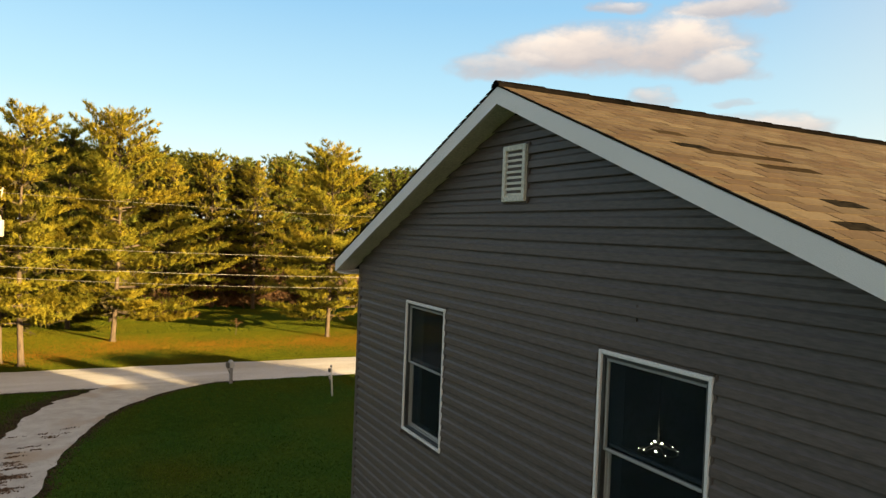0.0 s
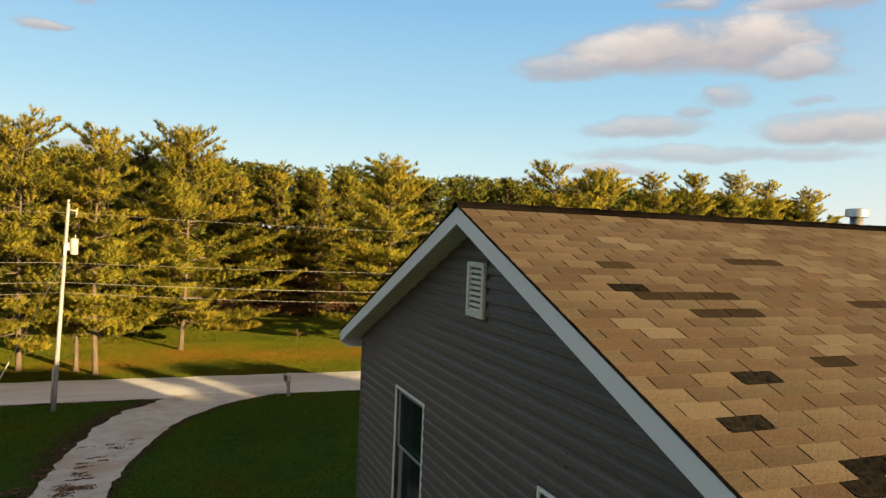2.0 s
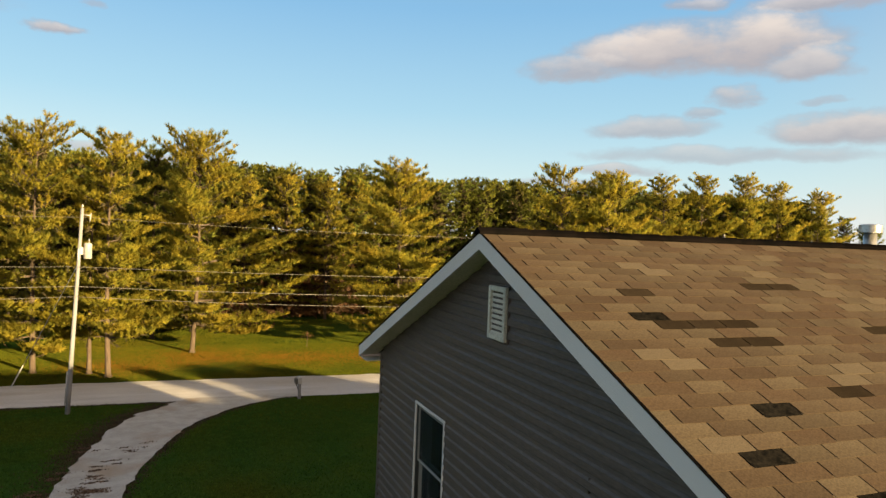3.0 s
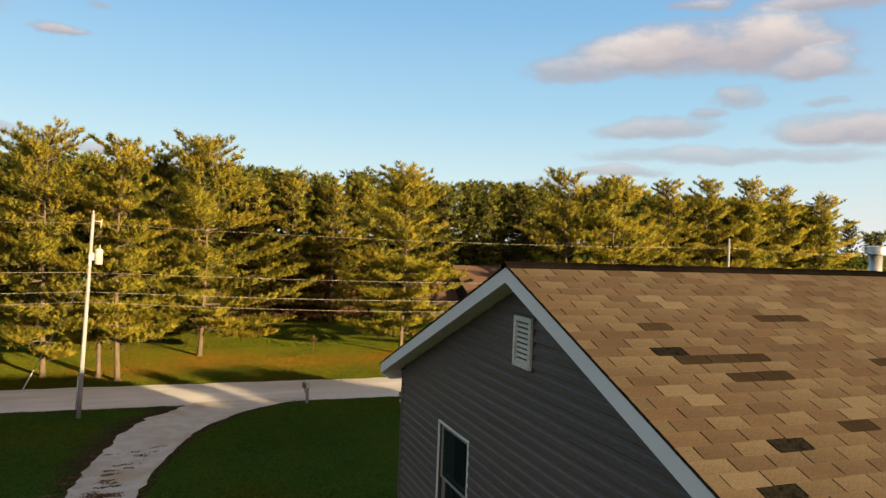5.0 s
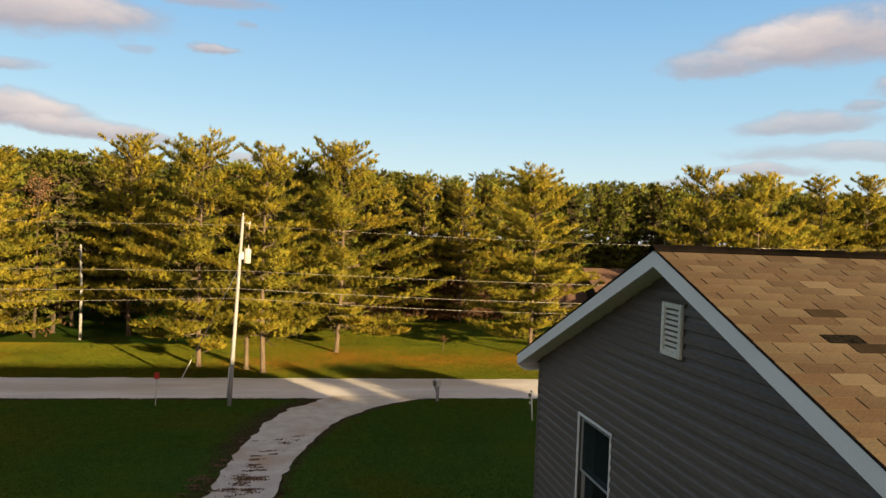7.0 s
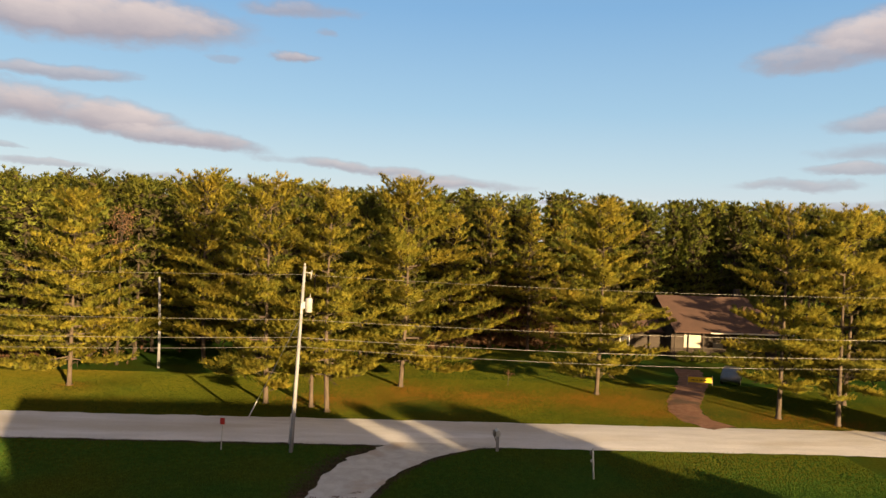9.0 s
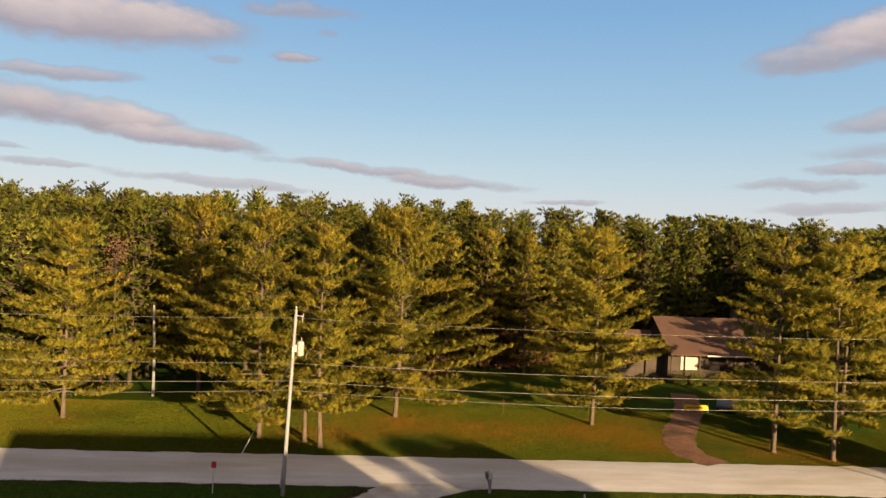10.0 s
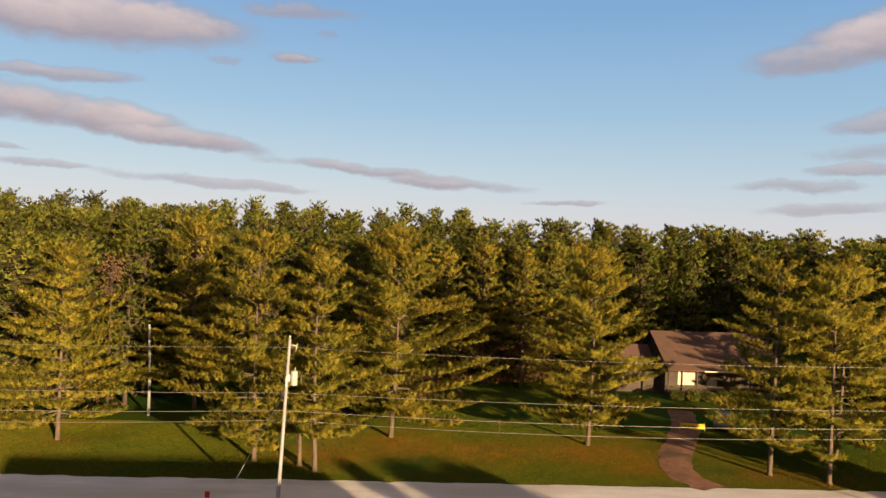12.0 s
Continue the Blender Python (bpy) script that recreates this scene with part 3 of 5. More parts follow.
def pine_shape(seed, height, crown_base, reach, power=0.6, gap=0.8, twig=0.27, step=0.29, tuft=16, blade=(0.35, 0.05), limb_sides=4, skew=(0.0, 0.0), bare=0.14, missing=0.10, spread=0.48, tip=1.0):
    """Trunk, limbs and needle crown of a white pine, standing on the origin. skew: an angle to which the boughs reach further, and by how much."""
    rng = np.random.default_rng(seed)
    bend = rng.uniform(-0.3, 0.3, 2)

    def axis(z):
        u = z / height
        return np.array([bend[0] * math.sin(u * 3.1), bend[1] * math.sin(u * 2.3), z])

    r0 = 0.009 * height + 0.045
    trunk = [(axis(z), max(0.02, r0 * (1 - z / height) ** 0.85 + (0.10 if z == 0 else 0.0))) for z in (0, 0.25, 0.8, *np.linspace(1.6, height - 0.25, 11))]
    limb = bmesh.new()
    cen, drs, core = [], [], []
    up = np.array([0, 0, 1.0])
    z = crown_base
    turn = rng.uniform(0, 6.28)
    while z < height - 0.3:
        u = (z - crown_base) / (height - crown_base)
        prof = (0.74 + 1.3 * u if u < 0.2 else 1.0) * (1 - u) ** power
        whorl = rng.uniform(0.78, 1.15)
        k = int(rng.integers(4, 7)) if u < 0.8 else 5
        turn += rng.uniform(0.4, 1.2)
        for b in range(k):
            if rng.random() < missing:
                continue
            ang = turn + b * 6.2832 / k + rng.normal(0, 0.25)
            L = reach * prof * whorl * rng.uniform(0.68, 1.15) * (1 + skew[1] * max(0.0, math.cos(ang - skew[0])) * (1 - u)) + 0.25
            rise = -0.27 + tip * u ** 1.2 + rng.normal(0, 0.07)
            curl = 0.33 * (1 - u) + rng.normal(0, 0.05)
            out = np.array([math.cos(ang), math.sin(ang), 0.0])
            side = np.array([-out[1], out[0], 0.0])
            base = axis(z + rng.uniform(-0.16, 0.16))
            sway = rng.uniform(-0.1, 0.1)

            def on(s):
                return base + out * L * s + up * L * (rise * s + curl * s * s) + side * L * sway * s * s

            rb = 0.014 + 0.011 * L
            if limb_sides == 4:
                for s0, s1 in ((0.0, 0.4), (0.4, 0.9)):
                    add_rod(limb, on(s0), on(s1), rb * (1 - s0), rb * (1 - s1) + 0.004, 4)
            elif L > 2.0 and b % 2:
                add_rod(limb, on(0.0), on(0.7), rb, rb * 0.4, 3)
            first = bare if L > 2.0 else 0.12
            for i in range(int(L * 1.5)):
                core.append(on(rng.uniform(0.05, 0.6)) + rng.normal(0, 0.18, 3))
            n = max(2, int(L * (1 - first) / twig))
            for i in range(n):
                s = first + (1 - first) * (i + rng.random()) / n
                p = on(s)
                fwd = on(s + 0.05) - on(s - 0.05)
                fwd /= np.linalg.norm(fwd)
                cen.append(p + up * 0.05 + rng.normal(0, 0.05, 3))
                drs.append(fwd * 0.6 + up * 0.6)
                for sg in (-1, 1):
                    tw = min(1.45, (0.28 + 0.50 * L * (1.02 - s)) * rng.uniform(0.5, 1.1))
                    tdir = fwd * rng.uniform(0.6, 1.1) + side * sg + up * rng.uniform(0.0, 0.35)
                    tdir /= np.linalg.norm(tdir)
                    q = max(1, int(round(tw / step)))
                    for j in range(q):
                        d = tw * (j + 0.75) / q
                        cen.append(p + tdir * d + up * 0.10 * d * d + rng.normal(0, 0.05, 3))
                        drs.append(tdir * 0.75 + up * 0.6)
            cen.append(on(1.0))
            drs.append(fwd + up * 0.4)
        z += gap * rng.uniform(0.7, 1.35) * (1.0 if u < 0.75 else 0.6)
    for i in range(5):
        cen.append(axis(height) - up * (0.15 * i) + rng.normal(0, 0.05, 3))
        drs.append(up + rng.normal(0, 0.4, 3))
    v, f = blades(rng, np.array(cen), np.array(drs), tuft, blade[0], blade[1], spread)
    f, nor = clump_normals(rng, v, f, np.array(drs), tuft)
    # twigs and needles round the trunk, coloured dark to deepen the crown's shade
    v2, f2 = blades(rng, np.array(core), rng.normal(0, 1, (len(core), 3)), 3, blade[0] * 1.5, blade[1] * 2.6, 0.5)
    return trunk, limb, v, f, nor, v2, f2


def pine(name, label, seed, height, crown_base, reach, mat, at=None, group="", **kw):
    trunk, limb, v, f, nor, v2, f2 = pine_shape(seed, height, crown_base, reach, **kw)
    root = thing(name, label, "pine tree", at, group)
    bark = M["bark"] if mat is M["needle"] else M["bark_dark"]
    part("trunk", tube("trunk", trunk, bark, 9 if mat is M["needle"] else 6), root)
    part("limbwork", mesh_of("limbwork", limb, bark), root, kind="stuff")
    crown = raw_mesh("crown", v, f, mat, True)
    crown.normals_split_custom_set_from_vertices(nor)
    part("crown", crown, root)
    part("deadwood", raw_mesh("deadwood", v2, f2, M["twig"]), root, "dark brown inner twigs and needles that deepen the crown's shade", "stuff")
    return root


def build_trees():
    g = "pines along the road"
    lab = "tall white pine with layered golden-green boughs on the lawn"
    # x, y, height, foot of the crown, reach, power, seed, skew
    rows = [(-25.0, 57.0, 15.6, 2.6, 6.5, 0.60, 1, (0, 0)), (-8.6, 52.7, 16.3, 2.9, 6.9, 0.47, 2, (2.8, 0.15)), (-3.8, 50.6, 16.3, 3.0, 5.0, 0.55, 3, (0, 0.1)), (1.6, 59.5, 17.4, 2.7, 7.6, 0.50, 4, (-0.2, 0.4)),
            (18.5, 58.3, 16.2, 2.3, 6.9, 0.55, 5, (0, 0)), (30.9, 51.5, 16.4, 3.2, 5.7, 0.50, 6, (0, 0)), (34.6, 49.8, 15.8, 2.7, 6.0, 0.52, 7, (0, 0.1)), (-5.1, 51.9, 13.0, 4.2, 2.8, 0.6, 8, (0, 0)),
            (39.5, 56.5, 16.6, 2.4, 5.6, 0.52, 9, (0, 0)), (50.3, 63.0, 17.4, 2.4, 5.6, 0.52, 10, (0, 0))]
    for x, y, h, cb, r, pw, s, sk in rows:
        dense = s == 1
        last = pine("pine_tree", lab, s, h, cb - 0.3, r, M["needle"], pose(x, y, -0.03, 0, 0, 0), g, power=pw, skew=sk, gap=0.85 if dense else 1.2 if s in (6, 7) else 1.0, missing=0.05 if dense else 0.2 if s in (6, 7) else 0.12)
    for x, y, h, turn in ((56.2, 63.5, 17.9, 70), (62.3, 63.0, 18.2, 200), (68.0, 64.0, 17.7, 310), (74.0, 63.0, 17.1, 120)):
        copy_thing(last, pose(x, y, -0.03, 0, 0, turn)).scale = (h / 17.4,) * 3
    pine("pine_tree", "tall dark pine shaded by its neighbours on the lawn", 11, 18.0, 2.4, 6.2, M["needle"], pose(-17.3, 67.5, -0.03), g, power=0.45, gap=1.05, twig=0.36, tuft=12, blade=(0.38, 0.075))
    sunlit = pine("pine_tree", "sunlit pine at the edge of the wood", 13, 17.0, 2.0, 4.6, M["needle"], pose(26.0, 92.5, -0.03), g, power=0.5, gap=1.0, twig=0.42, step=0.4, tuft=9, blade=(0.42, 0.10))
    pine("pine_tree", "tall green pine behind the roadside pines", 12, 17.0, 2.0, 4.6, M["needle_shade"], pose(-1.7, 67.0, -0.03), g, power=0.5, gap=1.0, twig=0.36, tuft=12, blade=(0.38, 0.075))
    g = "pine wood behind the lawn"
    lab = "dark green pine standing in a dense wood"
    kinds, backs = [], []
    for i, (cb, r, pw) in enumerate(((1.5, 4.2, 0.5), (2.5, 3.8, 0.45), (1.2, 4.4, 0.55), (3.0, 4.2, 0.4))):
        kinds.append(pine("forest_pine", lab, 50 + i, 18.0, cb, r, M["needle_shade"], pose(-62 + 9 * i, 92, 0, 0, 0, 0), g, power=pw, gap=0.98, twig=0.62, step=0.52, tuft=6, blade=(0.47, 0.16), limb_sides=3, tip=1.15, spread=0.6))
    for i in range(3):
        backs.append(pine("forest_pine", lab, 60 + i, 18.0, 11.5, 4.2, M["needle_shade"], pose(-58 + 14 * i, 110, 0, 0, 0, 0), g, power=(0.5, 0.42, 0.56)[i], gap=0.8, twig=0.62, step=0.52, tuft=6, blade=(0.49, 0.165), limb_sides=3, tip=1.1, spread=0.6))
    rng = random.Random(5)
    for row, (y0, gap) in enumerate(((67.0, 5.2), (72.5, 5.4), (79.0, 5.6), (86.0, 5.8), (94.0, 6.2), (103.0, 6.4), (112.0, 6.6), (122.0, 6.4), (134.0, 7.0), (147.0, 6.5))):
        x = -48.0 - row * 5.5
        stop = 74 + row * 5 if row < 8 else 12
        while x < stop:
            x += gap * rng.uniform(0.75, 1.25)
            y = y0 + rng.uniform(-2.2, 2.2)
            if y < 91 and 22 < x < 52 or y < 76 and 2 < x < 52 or y < 82 and 6 < x < 52 or y < 71 and -24 < x < 4:
                continue
            k = rng.choice(kinds) if row < 3 or row > 6 or (-2 < x < 56 and y < 100) else rng.choice(backs)
            top = (10.3 + 0.083 * y) * rng.uniform(0.93, 1.03)
            c = copy_thing(k, pose(x, y, -0.05, 0, 0, rng.uniform(0, 360)))
            w = rng.uniform(1.0, 1.35)
            c.scale = (w, w, top / 18.0)
    for i in range(9):
        c = copy_thing(kinds[i % 4], pose(27.0 + 3.1 * i, 95.0 + 1.5 * math.sin(i * 2.3), -0.05, 0, 0, i * 77))
        c.scale = (1.0, 1.0, 0.98 + 0.04 * math.sin(i * 1.9))
    # pines at the edge of the wood, sunlit by the brighter golden needle copy
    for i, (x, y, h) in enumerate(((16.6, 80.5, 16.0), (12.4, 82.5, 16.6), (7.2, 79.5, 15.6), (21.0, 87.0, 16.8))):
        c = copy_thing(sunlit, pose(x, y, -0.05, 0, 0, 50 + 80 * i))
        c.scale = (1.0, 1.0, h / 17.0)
    # the wood goes on beyond the low house
    for x, y, s in ((57, 66.5, 0.78), (60, 69, 0.9), (66, 72, 0.85), (72, 68, 0.85), (77, 74, 0.8), (83, 70, 0.8), (88, 75, 0.75), (94, 71, 0.75), (100, 77, 0.75), (106, 74, 0.7), (112, 80, 0.75), (90, 86, 0.85), (103, 90, 0.85), (116, 94, 0.9), (78, 84, 0.9)):
        c = copy_thing(kinds[int(x + y) % 4], pose(x, y, -0.05, 0, 0, x * 37 % 360))
        c.scale = (s, s, s)
    # unseen young trees east of the grey house, added to shade lawn and road
    belt = pine("young_pine", "young pine added off to the side to cast shade", 70, 10.0, 0.4, 2.6, M["needle_shade"], pose(36.0, -1.0, -0.05, 0, 0, 0), "belt of young pines", twig=0.62, step=0.5, tuft=4, blade=(0.8, 0.42), gap=0.6, power=0.5, limb_sides=3)
    rng = random.Random(9)
    x = 33.6
    while x < 82:
        h = float(np.interp(x, [32, 38.3, 39.4, 42.5, 48.8, 56, 82], [11.2, 10.6, 8.6, 7.2, 6.2, 5.6, 5.2])) * rng.uniform(0.96, 1.03)
        c = copy_thing(belt, pose(x, rng.uniform(-1.2, 1.2), ground_height(x, 0) - 0.05, 0, 0, rng.uniform(0, 360)))
        c.scale = (0.95, 0.95, (h - ground_height(x, 0)) / 10.0)
        x += rng.uniform(1.2, 1.9)
    for x in (25.6, 27.0, 28.3, 29.8, 31.2, 32.4):
        c = copy_thing(belt, pose(x, rng.uniform(-0.6, 0.6), ground_height(x, 0) - 0.05, 0, 0, rng.uniform(0, 360)))
        c.scale = (0.9, 0.9, (8.75 - ground_height(x, 0)) / 10.0)
    # unseen row behind the house, added to carry the shade further left
    for x in (3.2, 4.4, 5.6, 6.9, 8.1, 9.3, 10.6, 11.8, 13.0):
        c = copy_thing(belt, pose(x, -16.0 + 0.3 * math.sin(x * 3), -0.05, 0, 0, x * 31 % 360))
        c.scale = (0.95, 0.95, (1.36 if x < 10 else 1.06) + 0.02 * math.sin(x * 5))
    # two more trees, added to shade the lawn on the right
    for x, y, h in ((44.5, 37.0, 8.4), (48.5, 37.5, 8.8)):
        c = copy_thing(belt, pose(x, y, -0.05, 0, 0, x * 31 % 360))
        c.scale = (0.85, 0.85, h / 10.0)
    # unseen slim tree, added for the narrow dark band on the road
    thin = pine("young_tree", "slender sparse unseen pine added to cast a narrow shadow", 71, 10.3, 3.0, 1.3, M["needle_shade"], pose(29.6, 0.0, ground_height(29.6, 0) - 0.05, 0, 0, 0), twig=0.6, step=0.5, tuft=6, blade=(0.5, 0.14), gap=0.7, limb_sides=3)


def build_autumn_tree():
    """A small broadleaf with pale withered leaves, behind the boughs of a pine."""
    t = thing("autumn_tree", "slender broadleaf tree with pale withered leaves behind a pine", "tree", pose(-24.7, 65.6, -0.05))
    rng = np.random.default_rng(17)
    part("trunk", tube("trunk", [((0, 0, 0), 0.14), ((0.1, 0, 4), 0.11), ((0.05, 0.1, 9), 0.07), ((0.2, 0, 14.6), 0.02)], M["bark_dark"], 8), t)
    bm, ends = bmesh.new(), []
    for i in range(26):
        z, a = rng.uniform(10.2, 13.9), rng.uniform(0, 6.28)
        r = rng.uniform(0.5, 1.6)
        p = np.array([0.08, 0.05, z])
        q = p + np.array([r * math.cos(a), r * math.sin(a), rng.uniform(0.6, 1.5)])
        add_rod(bm, p, q, 0.03, 0.008, 4)
        ends += [p + (q - p) * w for w in (0.5, 0.7, 0.85, 1.0)]
    part("limbwork", mesh_of("limbwork", bm, M["bark_dark"]), t, kind="stuff")
    c = np.repeat(np.array(ends), 5, 0) + rng.normal(0, 0.28, (len(ends) * 5, 3))
    v, f = blades(rng, c, rng.normal(0, 1, (len(c), 3)), 2, 0.12, 0.08, 0.6)
    part("leaves", raw_mesh("leaves", v, f, M["autumn"]), t, "pale withered leaves")


build_trees()
build_autumn_tree()


# ---- the grey house ----
WALL_X, END_X, RIDGE_Y, RIDGE_Z = 2.75, 22.3, 4.26, 10.45
HALF, OVER, PITCH = 3.22, 0.30, 22.0
SLOPE = math.tan(radians(PITCH))
BASE_Z = 2.35
RAKE_X = 2.54
LAP = 0.1016


def roof_z(y, lift=0.0):
    return RIDGE_Z - abs(y - RIDGE_Y) * SLOPE + lift


def build_house():
    root = thing("grey_house", "two-storey house with charcoal lap siding and tan shingle roof", "house", pose(0, 0, 0))
    y0, y1 = RIDGE_Y - HALF, RIDGE_Y + HALF
    eave = roof_z(y0) - 0.16
    # window openings in the west gable wall: y from, y to, z from, z to
    holes = [(5.35, 6.10, 7.51, 8.688), (2.45, 3.23, 7.51, 8.688)]
    # wall cores
    bm = bmesh.new()
    ycuts = [y0, holes[1][0], holes[1][1], holes[0][0], holes[0][1], y1]
    for i in range(5):
        a, b = ycuts[i], ycuts[i + 1]
        if i in (1, 3):
            h = holes[1] if i == 1 else holes[0]
            add_box(bm, (WALL_X + 0.02, a, BASE_Z - 0.3), (WALL_X + 0.17, b, h[2]))
            add_box(bm, (WALL_X + 0.02, a, h[3]), (WALL_X + 0.17, b, eave))
        else:
            add_box(bm, (WALL_X + 0.02, a, BASE_Z - 0.3), (WALL_X + 0.17, b, eave))
    for x in (WALL_X + 0.02, END_X - 0.17):
        vs = [bm.verts.new((x + dx, y, z)) for dx in (0, 0.15) for y, z in ((y0, eave), (y1, eave), (RIDGE_Y, RIDGE_Z - 0.16))]
        bm.faces.new(vs[0:3][::-1])
        bm.faces.new(vs[3:6])
        for i in range(3):
            j = (i + 1) % 3
            bm.faces.new((vs[i], vs[j], vs[j + 3], vs[i + 3]))
    add_box(bm, (END_X - 0.17, y0, BASE_Z - 0.3), (END_X - 0.02, y1, eave))
    add_box(bm, (WALL_X + 0.17, y0, BASE_Z - 0.3), (END_X - 0.17, y0 + 0.15, eave))
    add_box(bm, (WALL_X + 0.17, y1 - 0.15, BASE_Z - 0.3), (END_X - 0.17, y1, eave))
    wall = part("wall", mesh_of("wall", bm, M["siding"]), root)
    # floors inside, that close the rooms
    bm = bmesh.new()
    add_box(bm, (WALL_X + 0.17, y0 + 0.15, 5.9), (END_X - 0.17, y1 - 0.15, 6.0))
    add_box(bm, (WALL_X + 0.17, y0 + 0.15, 8.62), (END_X - 0.17, y1 - 0.15, 8.7))
    add_box(bm, (7.0, y0 + 0.15, 6.0), (7.12, y1 - 0.15, 8.62))
    add_box(bm, (WALL_X + 0.17, 5.12, 6.0), (7.0, 5.24, 8.62))
    part("inner_walls", mesh_of("inner_walls", bm, M["room"]), root)
    # lap siding: each course is a plank with a stepped profile
    def course(ya, yb, z, ya_top=None, yb_top=None, x=WALL_X, sgn=1):
        """One lap: leans out at its foot, a short lip under it."""
        ya_top = ya if ya_top is None else ya_top
        yb_top = yb if yb_top is None else yb_top
        prof = [(0.02, 0.004), (-0.008, 0.009), (-0.019, 0.0), (-0.021, 0.006), (-0.017, 0.05), (-0.006, 0.066), (0.0, LAP)]
        vs, fs = [], []
        for e, (p, q) in enumerate(((ya, ya_top), (yb, yb_top))):
            for dx, dz in prof:
                vs.append((x + dx * sgn, p + (q - p) * dz / LAP, z + dz))
        n = len(prof)
        for i in range(n - 1):
            fs.append((i, i + 1, n + i + 1, n + i))
        fs.append(tuple(range(n))[::-1])
        fs.append(tuple(range(n, 2 * n)))
        return vs, fs

    z = 5.9
    while z < RIDGE_Z - 0.2:
        zt = z + LAP
        lim0, lim1 = HALF - 0.01, HALF - 0.01
        if z > eave - 0.05:
            lim0 = min(lim0, (RIDGE_Z - 0.13 - z) / SLOPE)
        if zt > eave - 0.05:
            lim1 = min(lim1, (RIDGE_Z - 0.13 - zt) / SLOPE)
        lim1 = max(0.01, min(lim1, lim0))
        spans = [(RIDGE_Y - lim0, RIDGE_Y + lim0, RIDGE_Y - lim1, RIDGE_Y + lim1)]
        for h in holes:
            if zt > h[2] - 0.01 and z < h[3] + 0.01:
                nxt = []
                for a, b, at, bt in spans:
                    if a < h[0] and b > h[1]:
                        nxt += [(a, h[0] - 0.045, at, h[0] - 0.045), (h[1] + 0.055, b, h[1] + 0.055, bt)]
                    else:
                        nxt.append((a, b, at, bt))
                spans = nxt
        for a, b, at, bt in spans:
            part("siding_course", raw_mesh("siding_course", *course(a, b, z, at, bt), M["siding"]), wall)
        z += LAP
    # the lower courses, and those of the sides that stay out of sight
    vs, fs = [], []
    z = BASE_Z - 0.2
    while z < 5.85:
        v, f = course(y0, y1, z)
        fs += [tuple(i + len(vs) for i in q) for q in f]
        vs += v
        z += LAP
    z = BASE_Z - 0.2
    while z < eave - 0.05:
        for ys, sg in ((y0, 1), (y1, -1)):
            v, f = course(WALL_X, END_X, z)
            v = [(q[1], ys + (q[0] - WALL_X) * sg, q[2]) for q in v]
            fs += [tuple(i + len(vs) for i in q) for q in f]
            vs += v
        v, f = course(y0, y1, z)
        v = [(END_X - (q[0] - WALL_X), q[1], q[2]) for q in v]
        fs += [tuple(i + len(vs) for i in q) for q in f]
        vs += v
        z += LAP
    part("siding_courses", raw_mesh("siding_courses", vs, fs, M["siding"]), wall, kind="stuff")
    for x, y in ((WALL_X, y0), (WALL_X, y1), (END_X, y0), (END_X, y1)):
        part("corner_post", box("corner_post", (x - 0.018 if x < 5 else x - 0.06, y - 0.06 if y > 4 else y - 0.018, BASE_Z - 0.3), (x + 0.06 if x < 5 else x + 0.018, y + 0.018 if y > 4 else y + 0.06, eave), M["siding"], 0.005), root)
    part("siding_seam", box("siding_seam", (WALL_X - 0.0142, 2.968, 8.925), (WALL_X - 0.002, 2.972, 9.02), M["siding"]), wall)
    part("foundation", box("foundation", (WALL_X + 0.03, y0 + 0.03, BASE_Z - 1.0), (END_X - 0.03, y1 - 0.03, BASE_Z - 0.15), M["grey_metal"]), root, "grey concrete foundation")
    build_roof(root, y0, y1)
    for i, h in enumerate(holes):
        build_window(root, h)
    build_gable_vent(root)


